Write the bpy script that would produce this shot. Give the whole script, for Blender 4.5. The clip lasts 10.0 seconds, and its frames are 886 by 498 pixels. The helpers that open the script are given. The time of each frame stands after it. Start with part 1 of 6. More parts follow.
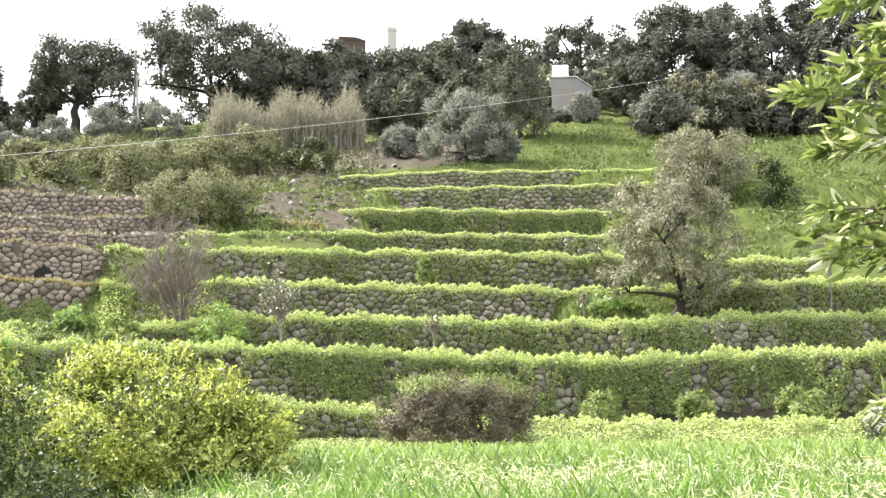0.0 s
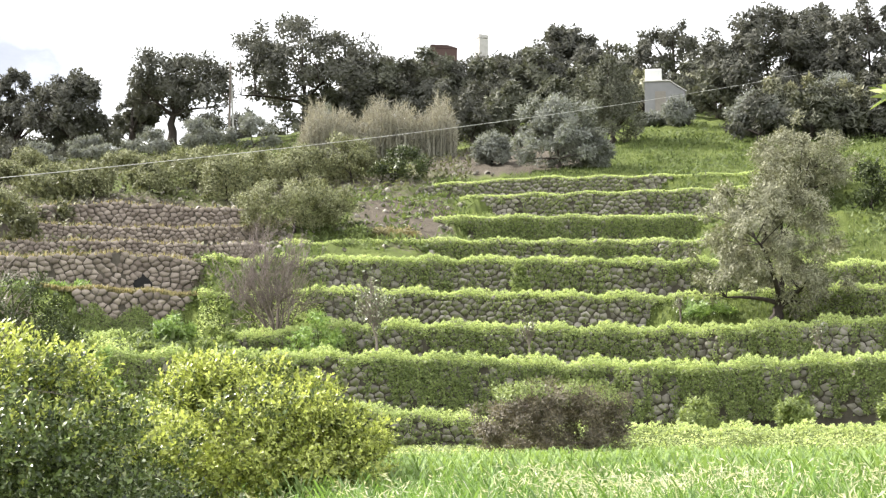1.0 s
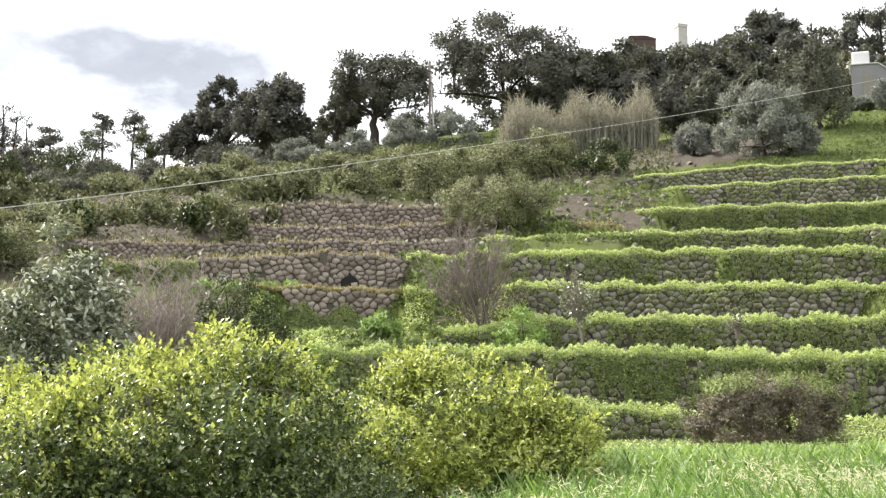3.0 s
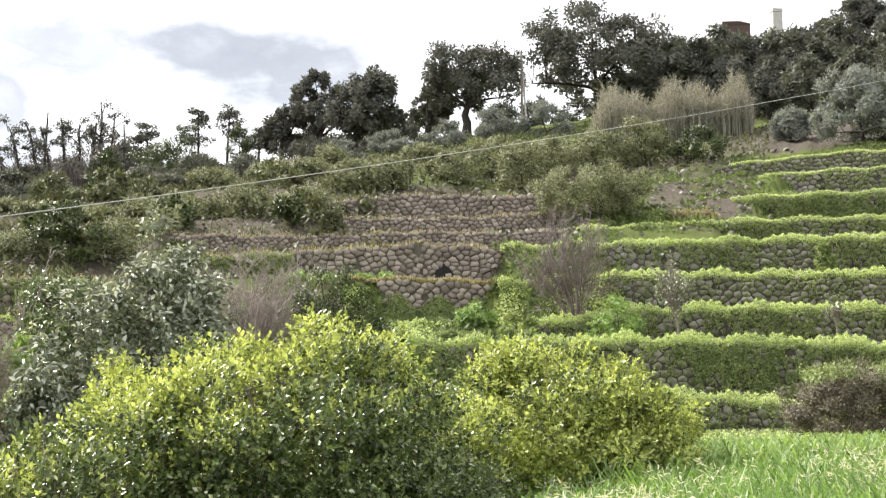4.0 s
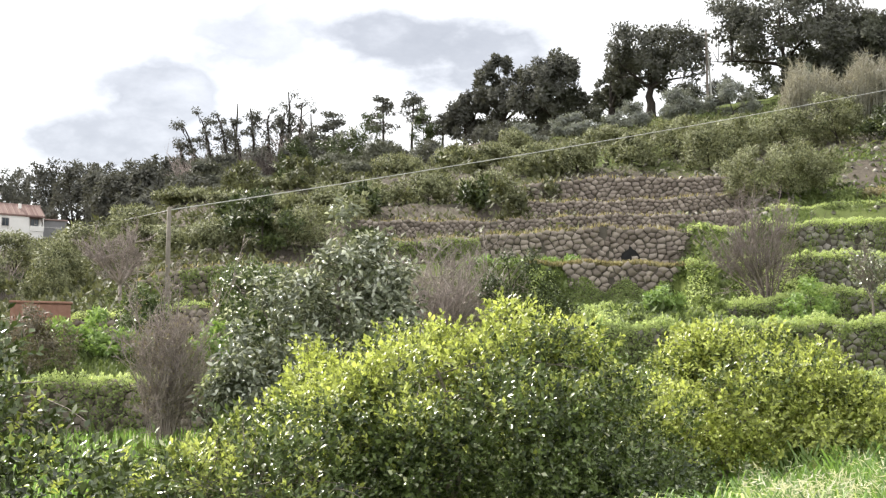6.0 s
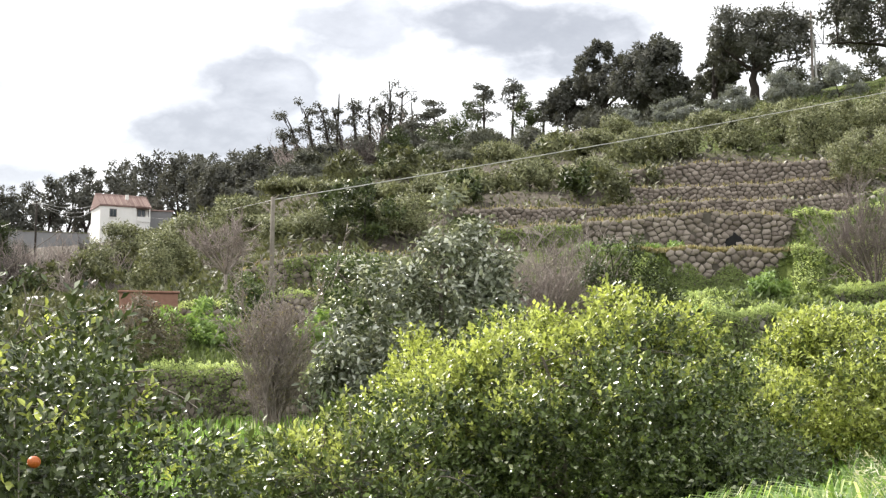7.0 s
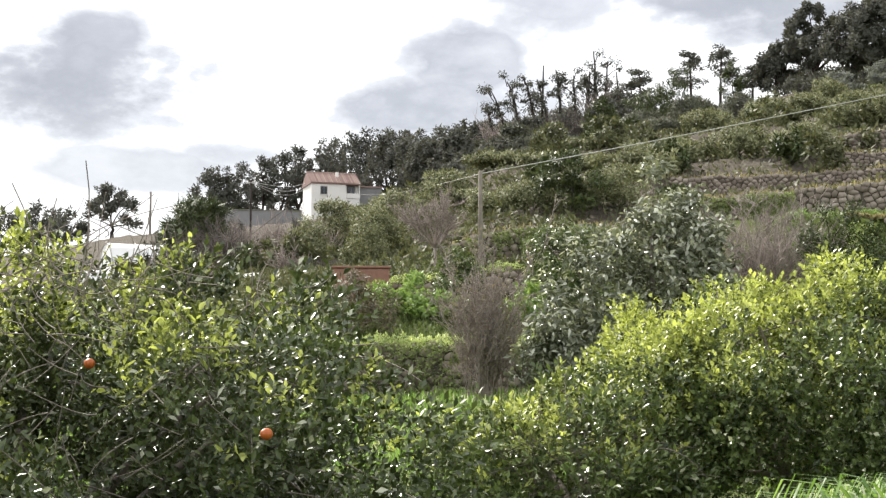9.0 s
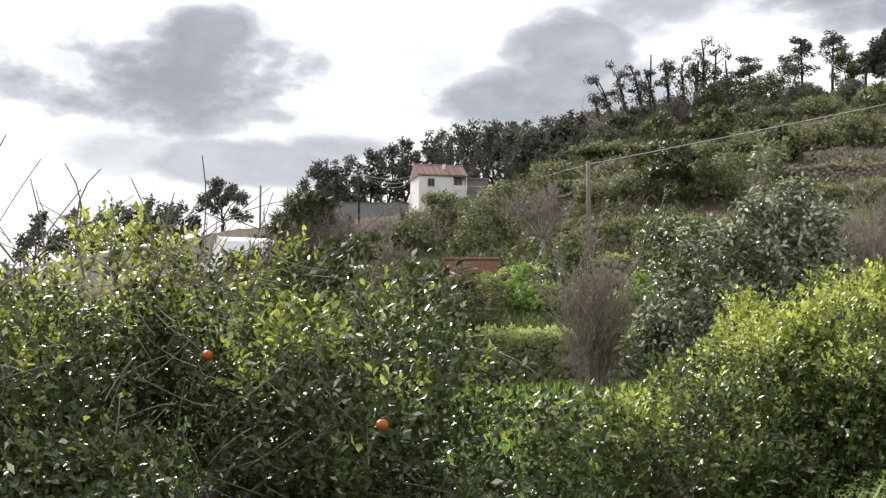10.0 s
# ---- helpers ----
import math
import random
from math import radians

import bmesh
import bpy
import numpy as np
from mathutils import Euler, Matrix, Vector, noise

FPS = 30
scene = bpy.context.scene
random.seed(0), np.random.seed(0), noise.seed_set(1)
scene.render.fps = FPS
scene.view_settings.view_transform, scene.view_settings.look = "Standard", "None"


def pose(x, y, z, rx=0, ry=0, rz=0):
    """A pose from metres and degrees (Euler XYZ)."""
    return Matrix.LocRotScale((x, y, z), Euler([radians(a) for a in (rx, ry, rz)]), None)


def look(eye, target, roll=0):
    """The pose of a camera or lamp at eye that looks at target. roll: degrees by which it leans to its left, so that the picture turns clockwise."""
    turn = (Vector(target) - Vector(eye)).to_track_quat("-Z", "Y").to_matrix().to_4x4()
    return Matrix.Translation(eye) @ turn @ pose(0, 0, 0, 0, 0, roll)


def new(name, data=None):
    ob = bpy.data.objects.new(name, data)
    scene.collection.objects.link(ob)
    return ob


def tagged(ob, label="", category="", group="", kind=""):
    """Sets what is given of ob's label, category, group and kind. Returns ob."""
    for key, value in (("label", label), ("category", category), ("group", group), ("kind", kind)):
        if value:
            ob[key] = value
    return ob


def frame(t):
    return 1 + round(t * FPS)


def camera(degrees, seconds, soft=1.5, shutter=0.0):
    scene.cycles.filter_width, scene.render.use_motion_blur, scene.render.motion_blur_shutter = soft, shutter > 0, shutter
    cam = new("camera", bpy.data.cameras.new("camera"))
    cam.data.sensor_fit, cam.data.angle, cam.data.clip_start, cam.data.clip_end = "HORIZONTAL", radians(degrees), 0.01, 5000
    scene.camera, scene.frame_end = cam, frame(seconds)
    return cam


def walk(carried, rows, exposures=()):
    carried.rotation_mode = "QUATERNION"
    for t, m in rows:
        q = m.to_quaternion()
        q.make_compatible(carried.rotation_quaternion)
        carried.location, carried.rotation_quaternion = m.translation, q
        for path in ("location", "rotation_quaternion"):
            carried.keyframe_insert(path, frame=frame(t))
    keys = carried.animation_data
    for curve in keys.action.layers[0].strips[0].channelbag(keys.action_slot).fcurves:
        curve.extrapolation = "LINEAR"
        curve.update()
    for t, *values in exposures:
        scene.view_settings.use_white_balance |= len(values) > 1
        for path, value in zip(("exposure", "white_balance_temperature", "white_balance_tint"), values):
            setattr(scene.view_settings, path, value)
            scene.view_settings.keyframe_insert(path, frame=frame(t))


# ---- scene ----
# ---- camera and walk: a slow pan to the left on one spot ----
EYE = 1.6
cam = camera(32.97, 10.0, soft=1.35)
ROWS = [
    (0.0, 0.000, 0.000, 0.00, 8.42, -0.03),
    (0.5, -0.011, 0.000, 1.74, 8.54, -0.06),
    (1.0, -0.023, -0.001, 3.62, 8.68, 0.01),
    (1.5, -0.036, -0.002, 5.65, 8.80, 0.02),
    (2.0, -0.047, -0.003, 7.54, 8.78, 0.07),
    (2.5, -0.059, -0.005, 9.47, 8.64, 0.07),
    (4.0, -0.094, -0.012, 15.04, 8.14, 0.18),
    (4.5, -0.104, -0.015, 16.70, 7.92, 0.15),
    (5.0, -0.115, -0.019, 18.66, 7.83, 0.18),
    (5.5, -0.125, -0.023, 20.34, 7.71, 0.07),
    (7.0, -0.158, -0.037, 26.02, 7.06, -0.07),
    (7.5, -0.169, -0.042, 27.90, 6.76, -0.10),
    (8.0, -0.179, -0.047, 29.70, 6.42, -0.10),
    (8.5, -0.190, -0.054, 31.67, 6.02, -0.03),
    (9.0, -0.202, -0.062, 33.99, 6.00, 0.06),
    (9.5, -0.213, -0.070, 36.18, 5.86, 0.02),
    (10.0, -0.223, -0.077, 38.11, 5.68, 0.01),
]
walk(cam, [(t, pose(x, y, EYE, 90 + pitch, roll, yaw)) for t, x, y, yaw, pitch, roll in ROWS],
     exposures=((0.0, 1.52), (2.5, 1.08), (5.5, 1.05), (7.5, 0.90), (9.5, 0.68), (10.0, 0.36)))

# ---- world and sun ----
SUN_AZ, SUN_EL = 68.0, 40.0       # degrees to the left of +y, degrees up


def node(nt, kind, **values):
    n = nt.nodes.new(kind)
    for key, value in values.items():
        n.inputs[key.replace("_", " ")].default_value = value
    return n


def math_node(nt, op, a, b=None, clamp=False):
    n = nt.nodes.new("ShaderNodeMath")
    n.operation, n.use_clamp = op, clamp
    for i, v in enumerate((a, b)):
        if v is None:
            continue
        if isinstance(v, (int, float)):
            n.inputs[i].default_value = v
        else:
            nt.links.new(v, n.inputs[i])
    return n.outputs[0]


def mix_colour(nt, fac, a, b, blend="MIX"):
    n = nt.nodes.new("ShaderNodeMix")
    n.data_type, n.blend_type = "RGBA", blend
    for i, v in ((0, fac), (6, a), (7, b)):
        if isinstance(v, (int, float)):
            n.inputs[i].default_value = v
        elif isinstance(v, tuple):
            n.inputs[i].default_value = (*v, 1)[:4]
        else:
            nt.links.new(v, n.inputs[i])
    return n.outputs[2]


def ramp(nt, fac, *stops):
    n = nt.nodes.new("ShaderNodeValToRGB")
    while len(n.color_ramp.elements) < len(stops):
        n.color_ramp.elements.new(0.5)
    for e, (p, c) in zip(n.color_ramp.elements, stops):
        e.position, e.color = p, (*c, 1) if len(c) == 3 else c
    nt.links.new(fac, n.inputs[0])
    return n.outputs[0]


def direction(az, el):
    a, e = radians(az), radians(el)
    return Vector((-math.sin(a) * math.cos(e), math.cos(a) * math.cos(e), math.sin(e)))


world = bpy.data.worlds.new("world")
scene.world = world
world.use_nodes = True
wt = world.node_tree
wt.nodes.clear()
sky = wt.nodes.new("ShaderNodeTexSky")
sky.sky_type, sky.sun_disc = "NISHITA", False
sky.sun_elevation, sky.sun_rotation = radians(SUN_EL), radians(-SUN_AZ)
sky_dim = mix_colour(wt, 1.0, sky.outputs[0], (0.1, 0.1, 0.1), "MULTIPLY")
way = wt.nodes.new("ShaderNodeTexCoord").outputs["Generated"]
stretch = wt.nodes.new("ShaderNodeMapping")
stretch.inputs["Scale"].default_value = (1, 1, 2.0)
wt.links.new(way, stretch.inputs[0])
puff = node(wt, "ShaderNodeTexNoise", Scale=9.0, Detail=7.0, Roughness=0.55)
wt.links.new(stretch.outputs[0], puff.inputs["Vector"])
wisp = node(wt, "ShaderNodeTexNoise", Scale=26.0, Detail=6.0, Roughness=0.6)
wt.links.new(stretch.outputs[0], wisp.inputs["Vector"])
# grey cloud bellies: azimuth, elevation, half width, half height (degrees), depth
CLOUDS = ((48.9, 12.1, 5.8, 2.1, 1.0), (35.4, 11.4, 4.2, 1.3, 0.8), (33.2, 13.2, 2.6, 1.6, 0.75), (29.8, 15.2, 3.0, 1.6, 0.6),
          (45.6, 8.9, 4.2, 0.9, 0.65), (50.5, 9.2, 3.6, 0.9, 0.4), (23.0, 15.4, 4.8, 1.6, 0.85), (35.0, 9.4, 3.6, 1.6, 0.6),
          (21.3, 14.1, 4.0, 0.8, 0.75), (31.0, 10.9, 2.8, 2.0, 0.5), (54.0, 16.0, 4.0, 1.4, 0.4), (37.5, 17.5, 9.0, 1.2, 0.5), (47.8, 13.7, 2.8, 1.0, 0.9), (42.0, 9.6, 2.4, 0.6, 0.6), (51.5, 12.0, 8.0, 5.0, 0.2))
grey = None
for az, el, wide, high, depth in CLOUDS:
    c = direction(az, el)
    side = direction(az - 90, 0)
    top = side.cross(c).normalized()
    parts = []
    for axis, half in ((side, wide), (top, high)):
        dot = wt.nodes.new("ShaderNodeVectorMath")
        dot.operation = "DOT_PRODUCT"
        wt.links.new(way, dot.inputs[0])
        dot.inputs[1].default_value = axis
        off = math_node(wt, "SUBTRACT", dot.outputs["Value"], axis.dot(c))
        off = math_node(wt, "DIVIDE", off, math.sin(radians(half)))
        parts.append(math_node(wt, "MULTIPLY", off, off))
    far = math_node(wt, "ADD", *parts)
    far = math_node(wt, "ADD", far, math_node(wt, "MULTIPLY", math_node(wt, "SUBTRACT", puff.outputs[0], 0.5), 4.6))
    far = math_node(wt, "ADD", far, math_node(wt, "MULTIPLY", math_node(wt, "SUBTRACT", wisp.outputs[0], 0.5), 1.6))
    m = math_node(wt, "MULTIPLY", math_node(wt, "MULTIPLY", math_node(wt, "SUBTRACT", 1.35, far), 1.0, True), depth)
    grey = m if grey is None else math_node(wt, "MAXIMUM", grey, m)
drift = math_node(wt, "MULTIPLY", math_node(wt, "SUBTRACT", puff.outputs[0], 0.52, True), 1.5)
grey = math_node(wt, "MAXIMUM", math_node(wt, "MULTIPLY", grey, math_node(wt, "ADD", math_node(wt, "MULTIPLY", wisp.outputs[0], 0.75), math_node(wt, "MULTIPLY", puff.outputs[0], 1.05))), drift)
cloud = ramp(wt, grey, (0.0, (0.94, 0.94, 0.94)), (0.2, (0.78, 0.785, 0.80)), (0.42, (0.52, 0.525, 0.55)), (0.72, (0.335, 0.34, 0.365)), (1.0, (0.26, 0.265, 0.29)))
whole = mix_colour(wt, 0.88, sky_dim, cloud)
bg = wt.nodes.new("ShaderNodeBackground")
bg.inputs[1].default_value = 1.0
wt.links.new(whole, bg.inputs[0])
wt.links.new(bg.outputs[0], wt.nodes.new("ShaderNodeOutputWorld").inputs[0])

sun = new("sun", bpy.data.lights.new("sun", "SUN"))
sun.data.energy, sun.data.angle, sun.data.color = 5.0, radians(0.6), (1.0, 0.95, 0.87)
sun.matrix_world = look(direction(SUN_AZ, SUN_EL) * 200, (0, 0, 0))


# ---- materials ----
def material(name):
    m = bpy.data.materials.new(name)
    m.use_nodes = True
    nt = m.node_tree
    nt.nodes.clear()
    out = nt.nodes.new("ShaderNodeOutputMaterial")
    b = nt.nodes.new("ShaderNodeBsdfPrincipled")
    nt.links.new(b.outputs[0], out.inputs[0])
    return m, nt, b, out


def noise_of(nt, scale, detail=5.0, rough=0.6, dist=0.0):
    co = nt.nodes.new("ShaderNodeTexCoord")
    n = node(nt, "ShaderNodeTexNoise", Scale=scale, Detail=detail, Roughness=rough, Distortion=dist)
    nt.links.new(co.outputs["Object"], n.inputs["Vector"])
    return n.outputs[0]


def bump(nt, b, height, strength, distance):
    n = node(nt, "ShaderNodeBump", Strength=strength, Distance=distance)
    nt.links.new(height, n.inputs["Height"])
    nt.links.new(n.outputs[0], b.inputs["Normal"])


def leaf_material(name, dark, light, rough=0.4, through_light=0.35, glow=(1.08, 1.1, 0.72), patch=2.0, odd=None, gloss=0.45, mottle=0.6):
    """Leaves: each one its own tone, in larger patches of tone; light comes through them."""
    m, nt, b, out = material(name)
    island = nt.nodes.new("ShaderNodeNewGeometry").outputs["Random Per Island"]
    big = noise_of(nt, patch, 3.0)
    tone = math_node(nt, "ADD", math_node(nt, "MULTIPLY", island, mottle), math_node(nt, "MULTIPLY", big, 1.1 - mottle), True)
    col = ramp(nt, tone, (0.15, dark), (0.85, light))
    # a share of the leaves takes a second colour, mostly painted glints
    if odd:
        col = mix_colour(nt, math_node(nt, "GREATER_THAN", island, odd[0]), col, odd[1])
    nt.links.new(col, b.inputs["Base Color"])
    b.inputs["Roughness"].default_value = rough
    b.inputs["Specular IOR Level"].default_value = gloss
    tr = nt.nodes.new("ShaderNodeBsdfTranslucent")
    nt.links.new(mix_colour(nt, 1.0, col, glow, "MULTIPLY"), tr.inputs[0])
    mix = nt.nodes.new("ShaderNodeMixShader")
    mix.inputs[0].default_value = through_light
    nt.links.new(b.outputs[0], mix.inputs[1])
    nt.links.new(tr.outputs[0], mix.inputs[2])
    nt.links.new(mix.outputs[0], out.inputs[0])
    return m


def rough_material(name, a, b_col, scale, rough=0.9, strength=0.5, distance=0.02, fine=40.0, island=False, spots=None):
    """A matt surface with two scales of tone and a fine relief."""
    m, nt, b, out = material(name)
    n1, n2 = noise_of(nt, scale), noise_of(nt, fine, 6.0)
    tone = math_node(nt, "ADD", math_node(nt, "MULTIPLY", n1, 0.6), math_node(nt, "MULTIPLY", n2, 0.4))
    if island:
        each = nt.nodes.new("ShaderNodeNewGeometry").outputs["Random Per Island"]
        one = nt.nodes.new("ShaderNodeObjectInfo").outputs["Random"]
        each = math_node(nt, "FRACT", math_node(nt, "ADD", each, one))
        tone = math_node(nt, "ADD", math_node(nt, "MULTIPLY", tone, 0.5), math_node(nt, "MULTIPLY", each, 0.5))
    col = ramp(nt, tone, (0.25, a), (0.75, b_col))
    if spots:
        s = ramp(nt, noise_of(nt, spots[0], 4.0), (0.5, (0, 0, 0)), (0.62, (1, 1, 1)))
        col = mix_colour(nt, s, col, spots[1])
    nt.links.new(col, b.inputs["Base Color"])
    b.inputs["Roughness"].default_value = rough
    b.inputs["Specular IOR Level"].default_value = 0.25
    bump(nt, b, n2, strength, distance)
    return m


M_STONE = rough_material("stone_grey", (0.15, 0.138, 0.118), (0.36, 0.335, 0.295), 3.0, island=True, spots=(2.2, (0.14, 0.16, 0.06)), strength=0.8, fine=14.0)
M_STONE_WARM = rough_material("stone_brown", (0.165, 0.137, 0.115), (0.36, 0.31, 0.265), 3.0, island=True, strength=0.8, fine=14.0)
M_JOINT = rough_material("joint_soil", (0.045, 0.040, 0.031), (0.11, 0.098, 0.075), 5.0)
M_BARK = rough_material("bark_dark", (0.022, 0.018, 0.015), (0.07, 0.058, 0.05), 6.0, strength=0.9)
M_BARK_GREY = rough_material("bark_grey", (0.12, 0.10, 0.085), (0.30, 0.26, 0.23), 8.0)
M_TWIG = rough_material("twig_dry", (0.19, 0.158, 0.142), (0.42, 0.36, 0.33), 10.0, island=True)
M_TWIG_MID = rough_material("twig_brown", (0.115, 0.094, 0.086), (0.30, 0.25, 0.235), 10.0, island=True)
M_TWIG_DARK = rough_material("twig_dark", (0.06, 0.05, 0.045), (0.19, 0.165, 0.15), 10.0, island=True)
M_WOOD_POLE = rough_material("weathered_wood", (0.14, 0.12, 0.10), (0.30, 0.27, 0.23), 5.0)
M_CONCRETE = rough_material("concrete", (0.35, 0.34, 0.32), (0.55, 0.54, 0.51), 3.0)
M_PLASTER = rough_material("white_plaster", (0.72, 0.71, 0.68), (0.84, 0.83, 0.80), 0.8, strength=0.15)
M_PLASTER_GREY = rough_material("grey_plaster", (0.20, 0.20, 0.21), (0.29, 0.29, 0.29), 0.9, strength=0.2)
M_TILE = rough_material("clay_tile", (0.21, 0.135, 0.12), (0.34, 0.25, 0.22), 2.0, island=True)
M_BRICK = rough_material("red_brick", (0.075, 0.05, 0.044), (0.115, 0.077, 0.068), 4.0, island=True)
M_REDWALL = rough_material("worn_red_brick", (0.20, 0.10, 0.075), (0.36, 0.21, 0.16), 6.0)
M_DARK = rough_material("hollow_shade", (0.012, 0.012, 0.012), (0.03, 0.03, 0.03), 4.0)
M_TRIM = rough_material("window_trim", (0.22, 0.20, 0.18), (0.30, 0.28, 0.25), 6.0)
M_CABLE = rough_material("cable_sheath", (0.42, 0.41, 0.39), (0.56, 0.55, 0.53), 3.0, rough=0.6)
M_TARP = rough_material("white_sheet", (0.70, 0.70, 0.70), (0.85, 0.85, 0.84), 1.2, rough=0.6)
M_GLASS, _nt, _b, _o = material("window_glass")
_b.inputs["Base Color"].default_value = (0.04, 0.05, 0.06, 1)
_b.inputs["Roughness"].default_value = 0.08
M_FRUIT, _nt, _b, _o = material("orange_peel")
_nt.links.new(ramp(_nt, noise_of(_nt, 30.0), (0.3, (0.36, 0.075, 0.012)), (0.7, (0.46, 0.12, 0.02))), _b.inputs["Base Color"])
_b.inputs["Roughness"].default_value = 0.45

# odd pale leaves in citrus, orange, bay and branch crowns paint glints into colour
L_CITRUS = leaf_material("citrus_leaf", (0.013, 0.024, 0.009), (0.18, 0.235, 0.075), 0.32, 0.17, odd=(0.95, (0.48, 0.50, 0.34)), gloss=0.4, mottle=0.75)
# yellow-green: one citrus tree's own colour, painted sunlight on the others
L_CITRUS_GOLD = leaf_material("yellow_sunlit_citrus_leaf", (0.085, 0.11, 0.028), (0.60, 0.65, 0.20), 0.40, 0.34, gloss=0.35, mottle=0.75)
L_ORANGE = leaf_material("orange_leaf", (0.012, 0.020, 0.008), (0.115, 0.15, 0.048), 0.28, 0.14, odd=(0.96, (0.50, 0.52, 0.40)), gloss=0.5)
L_ORCHARD = leaf_material("orchard_leaf", (0.034, 0.040, 0.021), (0.34, 0.35, 0.20), 0.55, 0.13, patch=0.9, gloss=0.1, mottle=0.6)
L_DARK = leaf_material("dark_leaf", (0.014, 0.022, 0.009), (0.095, 0.12, 0.042), 0.45, 0.1, gloss=0.2)
# haze over the ridge is mixed into this oak colour, greyer and paler
L_OAK = leaf_material("hazy_oak_leaf", (0.060, 0.062, 0.054), (0.158, 0.158, 0.138), 0.7, 0.12, patch=0.5, gloss=0.04, mottle=0.3)
L_OLIVE = leaf_material("olive_leaf", (0.06, 0.064, 0.042), (0.38, 0.375, 0.265), 0.5, 0.14, patch=0.8, gloss=0.15, mottle=0.5)
L_SILVER = leaf_material("silver_olive_leaf", (0.11, 0.12, 0.11), (0.31, 0.32, 0.295), 0.6, 0.2, patch=0.6, gloss=0.06, mottle=0.35)
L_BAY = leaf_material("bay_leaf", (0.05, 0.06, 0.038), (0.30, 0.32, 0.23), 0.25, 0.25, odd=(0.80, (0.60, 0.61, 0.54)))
L_WEED = leaf_material("weed_leaf", (0.075, 0.105, 0.04), (0.33, 0.39, 0.15), 0.5, 0.3, gloss=0.2)
L_LUSH = leaf_material("lush_leaf", (0.085, 0.155, 0.04), (0.32, 0.43, 0.14), 0.5, 0.35)
L_BROWN = leaf_material("dry_bush_leaf", (0.065, 0.056, 0.042), (0.21, 0.18, 0.13), 0.6, 0.25)
L_SLOPE = leaf_material("slope_grass_blade", (0.05, 0.07, 0.028), (0.175, 0.22, 0.082), 0.6, 0.3, patch=0.2, gloss=0.15)
# grey-green with distance haze painted into the leaf colour
L_HAZY = leaf_material("hazy_grey_green_leaf", (0.062, 0.066, 0.052), (0.17, 0.175, 0.135), 0.6, 0.15, patch=0.5, gloss=0.1, mottle=0.35)
L_SCRUB = leaf_material("scrub_leaf", (0.045, 0.05, 0.028), (0.16, 0.165, 0.085), 0.6, 0.2, patch=0.3, gloss=0.15)
L_REED = leaf_material("dry_reed", (0.15, 0.147, 0.115), (0.33, 0.32, 0.26), 0.7, 0.3, glow=(1.1, 1.02, 0.8), patch=0.35)
L_GRASS = leaf_material("lip_grass", (0.22, 0.29, 0.11), (0.66, 0.73, 0.36), 0.55, 0.45, patch=0.45, gloss=0.1)
L_MEADOW = leaf_material("meadow_grass", (0.055, 0.12, 0.026), (0.26, 0.39, 0.11), 0.45, 0.40, patch=0.6, odd=(0.94, (0.50, 0.52, 0.36)), gloss=0.3)
L_SEED = leaf_material("grass_seed_head", (0.45, 0.46, 0.30), (0.72, 0.70, 0.52), 0.6, 0.4, glow=(1.1, 1.05, 0.8))
L_DRY = leaf_material("dry_grass", (0.17, 0.15, 0.08), (0.37, 0.34, 0.19), 0.6, 0.35, glow=(1.1, 1.0, 0.7))
L_YOUNG = leaf_material("pale_branch_leaf", (0.09, 0.13, 0.035), (0.35, 0.41, 0.17), 0.22, 0.32, odd=(0.82, (0.62, 0.64, 0.48)))

# hillside: green turf, worn to dry brown earth where the "dry" field is high
M_GROUND, _nt, _b, _o = material("hillside_turf")
_dry = _nt.nodes.new("ShaderNodeAttribute")
_dry.attribute_name = "dry"
_n1, _n2, _n3 = noise_of(_nt, 0.5), noise_of(_nt, 4.0), noise_of(_nt, 22.0)
_turf = ramp(_nt, math_node(_nt, "ADD", math_node(_nt, "MULTIPLY", _n1, 0.6), math_node(_nt, "MULTIPLY", _n3, 0.4)),
             (0.3, (0.04, 0.055, 0.016)), (0.55, (0.095, 0.12, 0.032)), (0.75, (0.18, 0.21, 0.055)))
_soil = ramp(_nt, math_node(_nt, "ADD", math_node(_nt, "MULTIPLY", _n2, 0.5), math_node(_nt, "MULTIPLY", _n3, 0.5)),
             (0.3, (0.05, 0.043, 0.034)), (0.6, (0.115, 0.098, 0.078)), (0.8, (0.20, 0.175, 0.14)))
_edge = math_node(_nt, "ADD", _dry.outputs["Fac"], math_node(_nt, "MULTIPLY", math_node(_nt, "SUBTRACT", _n2, 0.5), 0.9))
_edge = ramp(_nt, _edge, (0.4, (0, 0, 0)), (0.62, (1, 1, 1)))
_nt.links.new(mix_colour(_nt, _edge, _turf, _soil), _b.inputs["Base Color"])
_b.inputs["Roughness"].default_value = 0.95
_b.inputs["Specular IOR Level"].default_value = 0.1
bump(_nt, _b, _n3, 0.9, 0.08)


